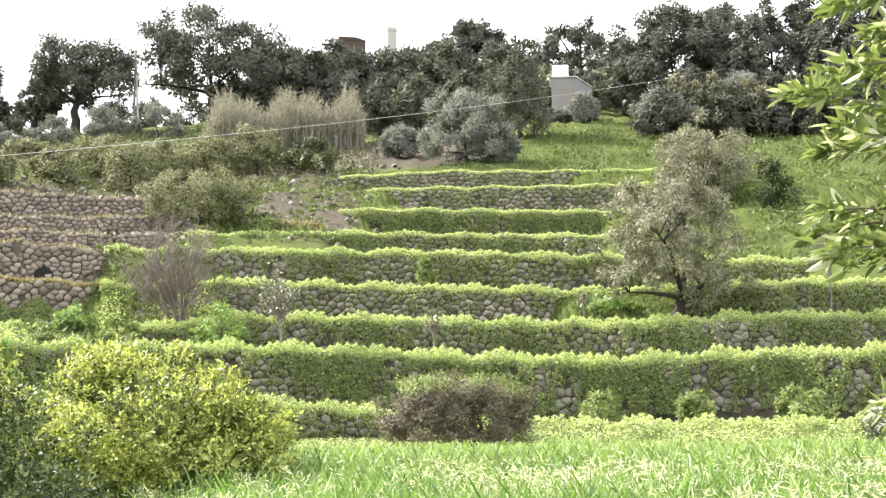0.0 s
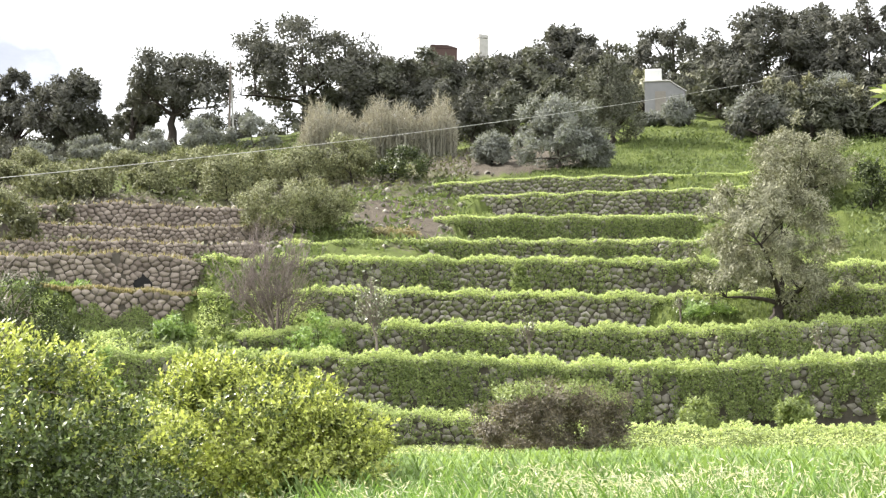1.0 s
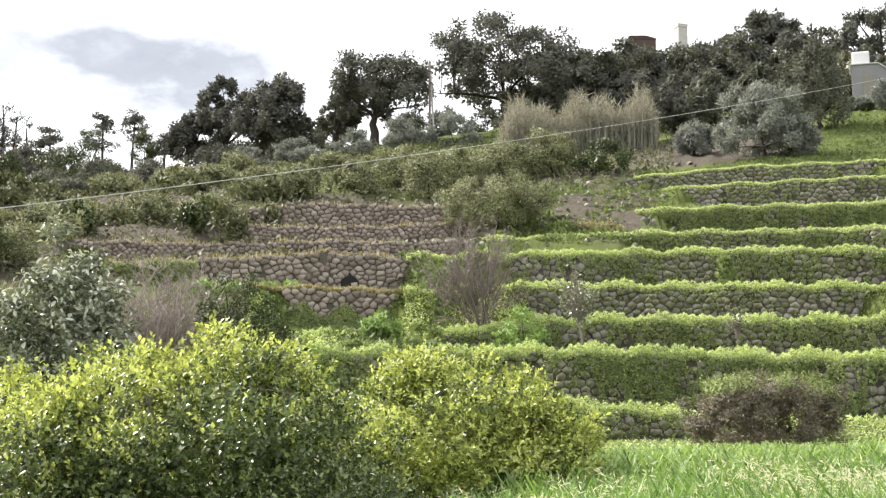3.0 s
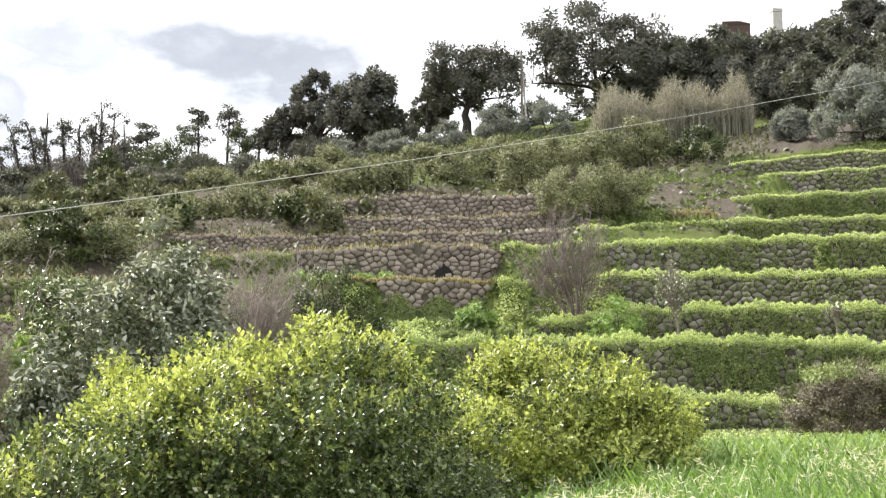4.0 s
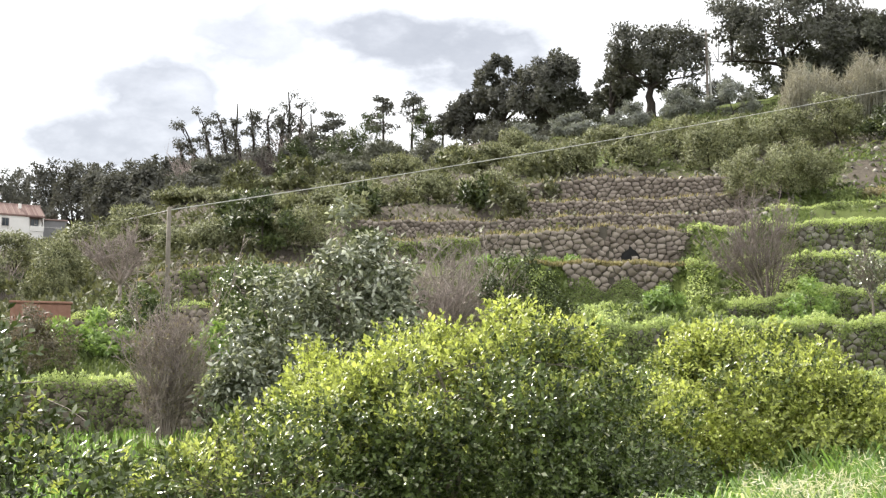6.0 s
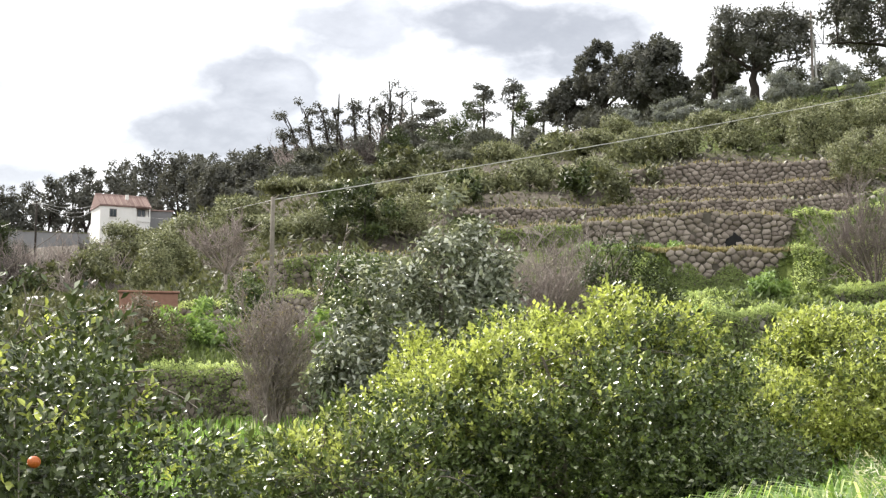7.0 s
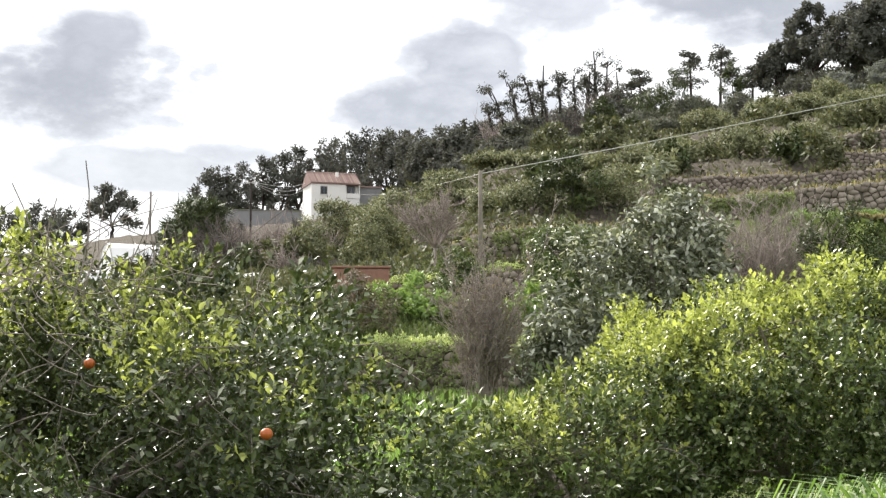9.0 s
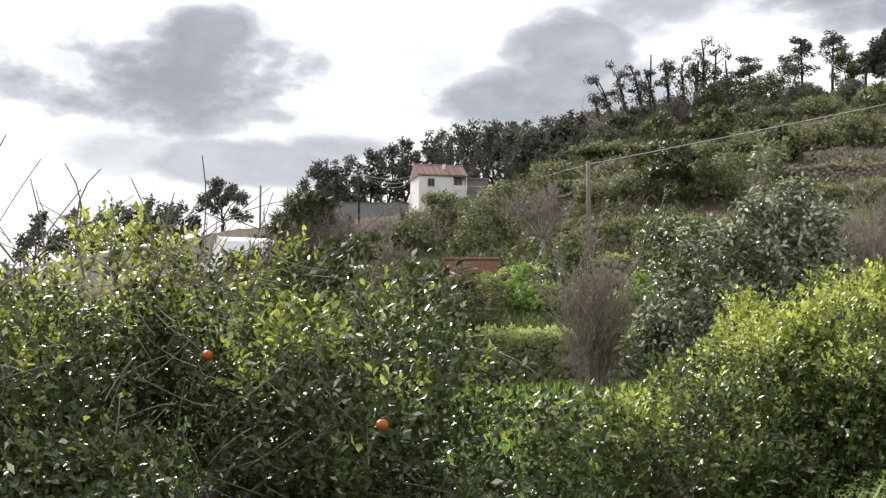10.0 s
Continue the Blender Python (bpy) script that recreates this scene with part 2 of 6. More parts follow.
# ---- mesh helpers ----
def fast_mesh(name, verts, faces, mat, smooth=False):
    """A mesh from an array of points and arrays of corner numbers (each array: faces of one size)."""
    me = bpy.data.meshes.new(name)
    verts = np.asarray(verts, dtype=np.float32)
    faces = [np.asarray(f, dtype=np.int32) for f in faces if len(f)]
    me.vertices.add(len(verts))
    me.vertices.foreach_set("co", verts.ravel())
    loops = np.concatenate([f.ravel() for f in faces])
    starts, at0 = [], 0
    for f in faces:
        starts.append(at0 + np.arange(len(f)) * f.shape[1])
        at0 += f.size
    starts = np.concatenate(starts)
    me.loops.add(len(loops))
    me.loops.foreach_set("vertex_index", loops)
    me.polygons.add(len(starts))
    me.polygons.foreach_set("loop_start", starts.astype(np.int32))
    if smooth:
        me.polygons.foreach_set("use_smooth", np.ones(len(starts), dtype=bool))
    me.update(calc_edges=True)
    me.materials.append(mat)
    return me


def bm_mesh(name, bm, mat):
    bmesh.ops.recalc_face_normals(bm, faces=bm.faces)
    me = bpy.data.meshes.new(name)
    bm.to_mesh(me)
    bm.free()
    me.materials.append(mat)
    return me


def part(name, me, parent, label="", loc=None, kind=""):
    ob = new(name, me)
    ob.parent = parent
    if loc is not None:
        ob.location = loc
    return tagged(ob, label=label, kind=kind)


def thing(name, where, label, category, group="", kind=""):
    ob = new(name)
    ob.location = where
    return tagged(ob, label, category, group, kind)


def box_bm(bm, lo, hi, bevel=0.0):
    r = bmesh.ops.create_cube(bm, size=1.0)
    size = [h - l for l, h in zip(lo, hi)]
    mid = [(h + l) / 2 for l, h in zip(lo, hi)]
    bmesh.ops.scale(bm, vec=size, verts=r["verts"])
    bmesh.ops.translate(bm, vec=mid, verts=r["verts"])
    if bevel:
        edges = list({e for v in r["verts"] for e in v.link_edges})
        bmesh.ops.bevel(bm, geom=edges, offset=bevel, segments=1, affect="EDGES")


def box_mesh(name, lo, hi, mat, bevel=0.0):
    bm = bmesh.new()
    box_bm(bm, lo, hi, bevel)
    return bm_mesh(name, bm, mat)


class Tubes:
    """Collects tapered tubes into one mesh."""

    def __init__(self):
        self.v, self.f, self.n = [], [], 0

    def add(self, pts, radii, sides=5):
        pts, radii = np.asarray(pts, float), np.asarray(radii, float)
        k = len(pts)
        tang = np.gradient(pts, axis=0)
        tang /= np.linalg.norm(tang, axis=1)[:, None] + 1e-9
        ref = np.array([0.31, 0.17, 0.93]) if abs(tang[0, 2]) < 0.9 else np.array([1.0, 0.2, 0.0])
        a = np.cross(tang, ref)
        a /= np.linalg.norm(a, axis=1)[:, None] + 1e-9
        b = np.cross(tang, a)
        ang = np.linspace(0, 2 * np.pi, sides, endpoint=False)
        ring = a[:, None, :] * np.cos(ang)[None, :, None] + b[:, None, :] * np.sin(ang)[None, :, None]
        self.v.append((pts[:, None, :] + ring * radii[:, None, None]).reshape(-1, 3))
        i, j = np.meshgrid(np.arange(k - 1), np.arange(sides), indexing="ij")
        j2 = (j + 1) % sides
        self.f.append(np.stack([i * sides + j, i * sides + j2, (i + 1) * sides + j2, (i + 1) * sides + j], -1).reshape(-1, 4) + self.n)
        self.n += k * sides

    def mesh(self, name, mat):
        return fast_mesh(name, np.concatenate(self.v), [np.concatenate(self.f)], mat, smooth=True)


def unit(v):
    return v / (np.linalg.norm(v, axis=-1, keepdims=True) + 1e-9)


def leaves_mesh(name, base, along, face, length, width, mat, fold=0.25):
    """One folded six-cornered leaf for each base point: along is its way, face roughly its upper side."""
    along = unit(along)
    side = unit(np.cross(along, face))
    up = np.cross(side, along)
    L, Wd = np.asarray(length)[:, None], np.asarray(width)[:, None]
    rows = []
    for u, s in ((0.0, 0.0), (0.35, 0.5), (0.72, 0.36), (1.0, 0.0), (0.72, -0.36), (0.35, -0.5)):
        rows.append(base + along * L * u + side * Wd * s + up * Wd * (abs(s) * fold * 2 - 0.35 * u * u))
    n = len(base)
    v = np.stack(rows, 1).reshape(-1, 3)
    i = np.arange(n)[:, None] * 6
    return fast_mesh(name, v, [np.concatenate([i + [0, 1, 2, 3], i + [0, 3, 4, 5]])], mat)


def chips_mesh(name, base, along, face, length, width, mat):
    """Cheaper leaves for far crowns: a folded diamond each."""
    along = unit(along)
    side = unit(np.cross(along, face))
    up = np.cross(side, along)
    L, Wd = np.asarray(length)[:, None], np.asarray(width)[:, None]
    v = np.stack([base, base + along * L * 0.5 + side * Wd * 0.5 + up * Wd * 0.2, base + along * L,
                  base + along * L * 0.5 - side * Wd * 0.5 + up * Wd * 0.2], 1).reshape(-1, 3)
    i = np.arange(len(base))[:, None] * 4
    return fast_mesh(name, v, [np.concatenate([i + [0, 1, 2], i + [0, 2, 3]])], mat)


def flecks_mesh(name, base, along, face, length, width, mat):
    """The smallest leaves of far crowns: one triangle each."""
    along = unit(along)
    side = unit(np.cross(along, face))
    L, Wd = np.asarray(length)[:, None], np.asarray(width)[:, None]
    v = np.stack([base + side * Wd * 0.5, base + along * L, base - side * Wd * 0.5], 1).reshape(-1, 3)
    return fast_mesh(name, v, [np.arange(len(v)).reshape(-1, 3)], mat)


def blades_mesh(name, base, lean, length, width, mat, curl=0.0):
    """Grass: a bent, tapered blade for each base point; with curl its tip hangs over."""
    n = len(base)
    rng = np.random.default_rng(n)
    lean = np.asarray(lean, float)
    side = unit(np.cross(lean + rng.normal(0, 0.4, (n, 3)), [0, 0, 1.0]))
    L, Wd = np.asarray(length)[:, None], np.asarray(width)[:, None]
    up = np.array([0, 0, 1.0])
    p1 = base + (up * 0.55 + lean * 0.2) * L
    p2 = base + (up * (1.0 - 0.45 * np.clip(np.linalg.norm(lean, axis=1), 0, 1.6))[:, None] + lean * 0.75) * L
    i = np.arange(n)[:, None]
    if not curl:
        v = np.stack([base - side * Wd / 2, base + side * Wd / 2, p1 + side * Wd * 0.38, p1 - side * Wd * 0.38, p2], 1).reshape(-1, 3)
        return fast_mesh(name, v, [i * 5 + [0, 1, 2, 3], i * 5 + [3, 2, 4]], mat)
    way = unit(lean * [1, 1, 0])
    p2 = p1 + (up * 0.28 + way * 0.22) * L
    p3 = p2 + (way * 0.25 + up * 0.02) * L
    p4 = p3 + (way * 0.14 - up * 0.26 * curl) * L
    rows = [(base, 0.5), (p1, 0.5), (p2, 0.42), (p3, 0.3)]
    v = np.stack([q + side * Wd * k * sgn for q, k in rows for sgn in (-1, 1)] + [p4], 1).reshape(-1, 3)
    return fast_mesh(name, v, [np.concatenate([i * 9 + [k, k + 1, k + 3, k + 2] for k in (0, 2, 4)]), i * 9 + [6, 7, 8]], mat)


# ---- the hillside: rings of terraces round the viewer ----
KN = np.array([-18, -12, -6, 0, 4, 8, 12, 16, 20, 26, 32, 38, 46, 56.0])
NEAR_D = (0.6, 3, 6, 10, 15, 20, 28, 35)
NEAR_Z = (
    [0.00] * 14,
    [0.45, 0.45, 0.45, 0.45, 0.45, 0.48, 0.52, 0.62, 0.68, 0.62, 0.40, 0.15, 0.00, 0.00],
    [0.92, 0.92, 0.92, 0.90, 0.88, 0.84, 0.84, 0.84, 0.80, 0.62, 0.30, 0.05, 0.00, 0.00],
    [1.18, 1.18, 1.18, 1.16, 1.12, 1.02, 0.86, 0.66, 0.42, 0.20, 0.10, 0.05, 0.00, 0.00],
    [1.38, 1.38, 1.38, 1.36, 1.30, 1.18, 0.98, 0.76, 0.54, 0.42, 0.38, 0.30, 0.20, 0.10],
    [1.50, 1.50, 1.50, 1.48, 1.42, 1.34, 1.20, 1.00, 0.86, 0.80, 0.78, 0.70, 0.55, 0.40],
    [1.74, 1.74, 1.74, 1.74, 1.70, 1.64, 1.56, 1.46, 1.38, 1.30, 1.28, 1.20, 1.00, 0.80],
    [2.02, 2.02, 2.02, 2.02, 2.00, 1.96, 1.92, 1.86, 1.80, 1.74, 1.72, 1.62, 1.40, 1.10],
)
# terraces: distance at the right and at the left, slope of the sight line to the lip, stretches with a stone face
TERRACES = (
    (43.0, 39.5, [0.0349, 0.0342, 0.0342, 0.0371, 0.0451, 0.0491, 0.0475, 0.0459, 0.0443, 0.0420, 0.0423, 0.0409, 0.0370, 0.0330], ((0.5, 12), (25, 42))),
    (48.5, 45.0, [0.0793, 0.0793, 0.0756, 0.0792, 0.0826, 0.0841, 0.0831, 0.0784, 0.0710, 0.0683, 0.0658, 0.0612, 0.0520, 0.0450], ((-21, 17.5),)),
    (53.0, 52.0, [0.1019, 0.1035, 0.1000, 0.1019, 0.1043, 0.1034, 0.0940, 0.0896, 0.0897, 0.0925, 0.0920, 0.0780, 0.0620, 0.0550], ((-21, 12), (30, 39))),
    (57.0, 57.0, [0.1239, 0.1254, 0.1212, 0.1244, 0.1258, 0.1275, 0.1234, 0.1206, 0.1209, 0.1215, 0.1180, 0.0850, 0.0680, 0.0600], ((-21, -9.2), (-4.6, 8.4), (13.3, 17.6), (25, 34))),
    (61.0, 61.5, [0.1386, 0.1399, 0.1449, 0.1480, 0.1484, 0.1485, 0.1468, 0.1459, 0.1411, 0.1349, 0.1300, 0.0880, 0.0700, 0.0620], ((-14, 9), (12.7, 25))),
    (66.0, 66.0, [0.1591, 0.1591, 0.1591, 0.1605, 0.1615, 0.1598, 0.1574, 0.1541, 0.1511, 0.1506, 0.1380, 0.0900, 0.0730, 0.0640], ((-6.2, 4.3), (10.5, 25.5))),
    (71.0, 71.0, [0.1752, 0.1752, 0.1753, 0.1772, 0.1767, 0.1726, 0.1696, 0.1635, 0.1636, 0.1609, 0.1500, 0.0920, 0.0760, 0.0660], ((-6.4, 3.0), (10.5, 19.8))),
    (76.0, 76.0, [0.1934, 0.1934, 0.1932, 0.1924, 0.1902, 0.1868, 0.1813, 0.1800, 0.1738, 0.1691, 0.1580, 0.0940, 0.0780, 0.0680], ((-7.6, 2.0), (10.5, 20))),
    (81.0, 81.0, [0.2031, 0.2031, 0.2032, 0.2038, 0.1991, 0.1921, 0.1911, 0.1869, 0.1825, 0.1763, 0.1640, 0.0960, 0.0800, 0.0700], ((-5.2, 4.6),)),
)
FAR_D = (90, 105, 125, 150, 190, 240, 420, 1200, 3500)
FAR_Z = (
    [20.3, 20.3, 20.5, 20.8, 20.3, 19.8, 19.6, 19.3, 18.6, 17.9, 16.6, 10.4, 8.9, 7.4],
    [25.2, 25.2, 26.5, 25.5, 25.0, 24.5, 24.0, 23.2, 22.3, 21.0, 18.3, 12.4, 11.0, 8.6],
    [30.0, 30.0, 32.5, 32.3, 32.3, 31.0, 29.8, 28.8, 27.5, 25.5, 21.5, 15.6, 14.6, 10.6],
    [36.0, 36.0, 39.0, 38.0, 37.5, 35.0, 34.0, 33.0, 31.5, 30.5, 26.2, 19.6, 18.4, 13.0],
    [38.0, 38.0, 40.0, 38.0, 38.0, 36.0, 35.0, 35.0, 35.0, 35.5, 32.5, 25.5, 22.8, 16.0],
    [38.0, 38.0, 40.0, 38.0, 38.0, 36.0, 35.0, 35.0, 36.0, 38.0, 37.0, 33.0, 23.5, 17.0],
    [30.0] * 10 + [30.0, 30.0, 20.0, 15.0],
    [10.0] * 14,
    [0.0] * 14,
)


def shown(az, stretches):
    """1 where a terrace has its stone face, fading to 0 beyond its ends."""
    w = np.zeros_like(az)
    for a, b in stretches:
        w = np.maximum(w, np.clip(np.minimum(az - a, b - az) / 1.0 + 0.5, 0, 1))
    return w


def terrace_at(k, az):
    right, left, slopes, stretches = TERRACES[k]
    d = np.interp(az, [14, 30], [right, left]) + 0.35 * np.sin(az * 0.55 + k * 1.7) + 0.12 * np.sin(az * 2.3 + k)
    green = np.clip((16 - az) / 3, 0, 1)
    z = EYE + np.interp(az, KN, slopes) * d - 0.24 * green + 0.05 * np.sin(az * 3.1 + 2 * k)
    return d, z


def profile(az):
    """Distances and heights of the ground along each azimuth (degrees to the left of +y)."""
    az = np.atleast_1d(np.asarray(az, float))
    inside = np.clip(az, -18, 56)
    away = np.clip(np.maximum(-18 - az, az - 56) / 45, 0, 1)[:, None]
    D = [np.full_like(az, d) for d in NEAR_D]
    Z = [np.interp(inside, KN, z) for z in NEAR_Z]
    for k in range(len(TERRACES)):
        d, z = terrace_at(k, inside)
        w = shown(inside, TERRACES[k][3])
        gap = d - D[-1]
        D.append(d - 0.12 - (1 - w) * 0.72 * (gap - 0.3))
        Z.append(np.minimum(Z[-1] + 0.1 + 0.03 * gap * w, z - 0.1))
        D.append(d)
        Z.append(z)
    for d, z in zip(FAR_D, FAR_Z):
        D.append(np.full_like(az, float(d)))
        Z.append(np.interp(inside, KN, z))
    D, Z = np.stack(D, 1), np.stack(Z, 1)
    plain = np.interp(D, [0, 60, 400, 3500], [0, 1.5, 6, 0])
    return D, Z * (1 - away) + plain * away


def ground(az, d):
    D, Z = profile(az)
    return float(np.interp(d, D[0], Z[0]))


def ground_many(az, d):
    D, Z = profile(az)
    i = np.clip((D < d[:, None]).sum(1), 1, D.shape[1] - 1)
    r = np.arange(len(d))
    t = (d - D[r, i - 1]) / (D[r, i] - D[r, i - 1])
    return Z[r, i - 1] * (1 - t) + Z[r, i] * t


def at(az, d, up=0.0):
    a = radians(az)
    return Vector((-d * math.sin(a), d * math.cos(a), ground(az, d) + up))


def polar(az, d, z):
    a = np.radians(az)
    return np.stack([-d * np.sin(a), d * np.cos(a), z], -1)


def dryness(az, d):
    """Where the hillside is bare brown earth: the old walls left of the green terraces, and the slope under the reeds."""
    def blob(a, r, wa, wd):
        return np.clip(1.6 - np.hypot((az - a) / wa, (d - r) / wd), 0, 1)
    v = np.maximum(blob(15.5, 70, 4.8, 10), blob(1.2, 93, 3.4, 8))
    v = np.maximum(v, blob(29, 58.6, 4, 1.6))
    v = np.maximum(v, 0.9 * blob(41, 85, 6, 30))
    v = np.maximum(v, 0.55 * blob(20, 102, 13, 15))
    v = np.maximum(v, 0.5 * blob(36, 62, 4, 8))
    v = np.maximum(v, 0.85 * blob(8.5, 85, 5, 5))
    v = np.maximum(v, 0.9 * blob(5.2, 72, 2.0, 7))
    v = np.maximum(v, 0.72 * np.clip((az - 17) / 3, 0, 1) * np.clip((d - 57) / 5, 0, 1))
    return np.maximum(v, 0.55 * np.clip((d - 140) / 30, 0, 1))


def hillside():
    az = np.concatenate([np.arange(-20, 58.01, 0.25), np.arange(61, 338, 3.0)])
    D, Z = profile(np.where(az > 180, az - 360, az))
    # extra rings between the main ones
    Dm, Zm = [D[:, :1]], [Z[:, :1]]
    for i in range(1, D.shape[1]):
        steps = 1 if (D[:, i] - D[:, i - 1]).min() < 0.8 else 3
        for s in range(1, steps + 1):
            Dm.append(D[:, i - 1:i] + (D[:, i:i + 1] - D[:, i - 1:i]) * s / steps)
            Zm.append(Z[:, i - 1:i] + (Z[:, i:i + 1] - Z[:, i - 1:i]) * s / steps)
    D, Z = np.concatenate(Dm, 1), np.concatenate(Zm, 1)
    n, m = D.shape
    A = np.repeat(az[:, None], m, 1)
    rng = np.random.default_rng(3)
    Z = Z + rng.normal(0, 1, Z.shape) * np.clip(D * 0.0009, 0.0, 0.06)
    v = polar(A, D, Z).reshape(-1, 3)
    v = np.concatenate([v, [[0, 0, 0]]])
    i, j = np.meshgrid(np.arange(n), np.arange(m - 1), indexing="ij")
    i2 = (i + 1) % n
    quads = np.stack([i * m + j, i * m + j + 1, i2 * m + j + 1, i2 * m + j], -1).reshape(-1, 4)
    k = np.arange(n)
    hub = np.stack([np.full(n, n * m), k * m, ((k + 1) % n) * m], -1)
    me = fast_mesh("ground", v, [quads, hub], M_GROUND, smooth=False)
    dry = me.attributes.new("dry", "FLOAT", "POINT")
    az_in = np.where(A > 180, A - 360, A)
    dry.data.foreach_set("value", np.concatenate([dryness(az_in, D).ravel(), [0]]).astype(np.float32))
    return tagged(new("ground", me), "terraced hillside of green turf and bare brown earth", "ground", kind="structure")


hillside()


# ---- plants ----
def spread_ways(rng, n, low):
    """n directions spread evenly over a ball, none pointing further down than low."""
    pool = unit(rng.normal(0, 1, (n * 14, 3)))
    pool = pool[pool[:, 2] > low]
    pick = [int(np.argmax(pool[:, 2]))]
    near = pool @ pool[pick[0]]
    while len(pick) < n:
        k = int(np.argmin(near + rng.uniform(0, 0.15, len(pool))))
        pick.append(k)
        near = np.maximum(near, pool @ pool[k])
    return pool[pick]


def crown_points(rng, n_clumps, per, width, z0, z1, spread, lumps=0.28, hollow=0.45):
    """Leaf places in clumps on the shells of rounded lobes that make up a crown between heights z0 and z1;
    also the clump middles, the offsets in the clump and the outward way."""
    n_lobes = int(np.clip(n_clumps / 6, 5, 20))
    lobe = spread_ways(rng, n_lobes, -0.45)
    half = np.array([width / 2, width / 2, (z1 - z0) / 2])
    reach = rng.uniform(0.44 - lumps * 0.5, 0.60, n_lobes)
    size = rng.uniform(0.40, 0.42 + lumps * 0.6, n_lobes)
    which = rng.integers(0, n_lobes, n_clumps)
    u = unit(rng.normal(0, 1, (n_clumps, 3)) + lobe[which] * 0.75 + [0, 0, 0.25])
    r = hollow + (1 - hollow) * rng.uniform(0, 1, n_clumps) ** 0.35
    mid = (lobe[which] * reach[which][:, None] + u * (size[which] * r)[:, None]) * half + [0, 0, (z0 + z1) / 2]
    idx = np.repeat(np.arange(n_clumps), per)
    off = unit(rng.normal(0, 1, (len(idx), 3))) * (rng.uniform(0, 1, len(idx)) ** 0.5)[:, None] * spread * 0.72
    off[:, 2] *= 0.75
    p = mid[idx] + off
    # fill the whole width and height that the crown is given
    wide = np.quantile(np.hypot(p[:, 0], p[:, 1]), 0.985)
    grow = (width / 2) / max(wide, 0.05)
    lo, hi = np.quantile(p[:, 2], [0.01, 0.997])
    for q in (mid, p):
        q[:, :2] *= grow
        q[:, 2] = z0 + (q[:, 2] - lo) * (z1 - z0) / (hi - lo)
    p[:, 2] = np.maximum(p[:, 2], 0.03)
    return mid, p, off, u[idx]


def limb_points(rng, a, m, bend=0.25):
    d = m - a
    ln = np.linalg.norm(d)
    t = np.linspace(0, 1, 6)[:, None]
    return a + d * t + rng.normal(0, bend * ln * 0.3, 3) * (t * (1 - t)) * 2 + np.array([0, 0, 1]) * (t * (1 - t)) * ln * 0.2


def limbs(top, rng, mids, fork, r0, n_main, bark):
    """Main limbs from the fork, one part each; finer branches run on from them to the other clumps."""
    mids = np.asarray(mids)
    u = unit(mids - fork)
    main = [int(np.argmax(mids[:, 2]))]
    while len(main) < min(n_main, len(mids)):
        main.append(int(np.argmin((u @ u[main].T).max(1))))
    lines = []
    for m in main:
        t = Tubes()
        pts = limb_points(rng, fork, fork + (mids[m] - fork) * 0.8)
        t.add(pts, np.linspace(r0, r0 * 0.28, 6), 6)
        lines.append(pts)
        part("limb", t.mesh("limb", bark), top)
    nodes = np.concatenate([p[2:] for p in lines])
    t = Tubes()
    for k, m in enumerate(mids):
        a = nodes[np.argmin(np.linalg.norm(nodes - m, axis=1) + 0.4 * np.maximum(0, nodes[:, 2] - m[2]))]
        if np.linalg.norm(m - a) > 0.05:
            t.add(limb_points(rng, a, m)[[0, 2, 5]], np.linspace(r0 * 0.3, r0 * 0.06, 3), 3)
    if t.n:
        part("branchwork", t.mesh("branchwork", bark), top, kind="stuff")


def tree(kind, where, height, width, seed, mat, label, category, trunk_h=0.25, leaf=(0.12, 0.05), clumps=60, per=90, spread=0.5,
         bark=None, trunk_r=None, lean=(0, 0), hollow=0.45, n_limbs=None, group="", near=False, lumps=0.28, droop=0.0, fine=False):
    """A tree or bush: tapered trunk with limbs, and a crown of many leaves in clumps."""
    rng = np.random.default_rng(seed)
    top = thing(kind, where, label, category, group)
    z0 = height * trunk_h
    if fine:
        per, leaf = int(per * 1.25), (leaf[0] * 0.84, leaf[1] * 0.98)
    mid, p, off, out = crown_points(rng, clumps, per, width, z0, height, spread, lumps, hollow)
    tubes = Tubes()
    tr = trunk_r or height * 0.03
    fork = np.array([lean[0], lean[1], max(z0 * 0.9, height * 0.12)])
    t = np.linspace(0, 1, 5)[:, None]
    pts = fork * t + np.concatenate([rng.normal(0, 0.02 * height, (5, 2)) * (t * (1 - t)) * 3, np.zeros((5, 1))], 1)
    pts[0, 2] -= 0.15
    tubes.add(pts, np.linspace(tr * 1.35, tr * 0.8, 5), 8)
    part("trunk", tubes.mesh("trunk", bark or M_BARK), top)
    pick = rng.permutation(clumps)[:n_limbs or max(6, clumps // 3)]
    limbs(top, rng, mid[pick], fork, tr * 0.55, 6 if height > 3 else 3, bark or M_BARK)
    n = len(p)
    along = unit(off + rng.normal(0, 0.5, (n, 3)) * spread + np.array([0, 0, -droop]))
    face = unit(out * 1.1 + unit(off) * 0.5 + np.array([0, 0, 0.25]) + rng.normal(0, 0.33, (n, 3)))
    ln = leaf[0] * rng.uniform(0.65, 1.35, n)
    wd = leaf[1] * rng.uniform(0.7, 1.3, n)
    build = leaves_mesh if near else flecks_mesh
    part("crown", build("crown", p, along, face, ln, wd, mat), top)
    return top


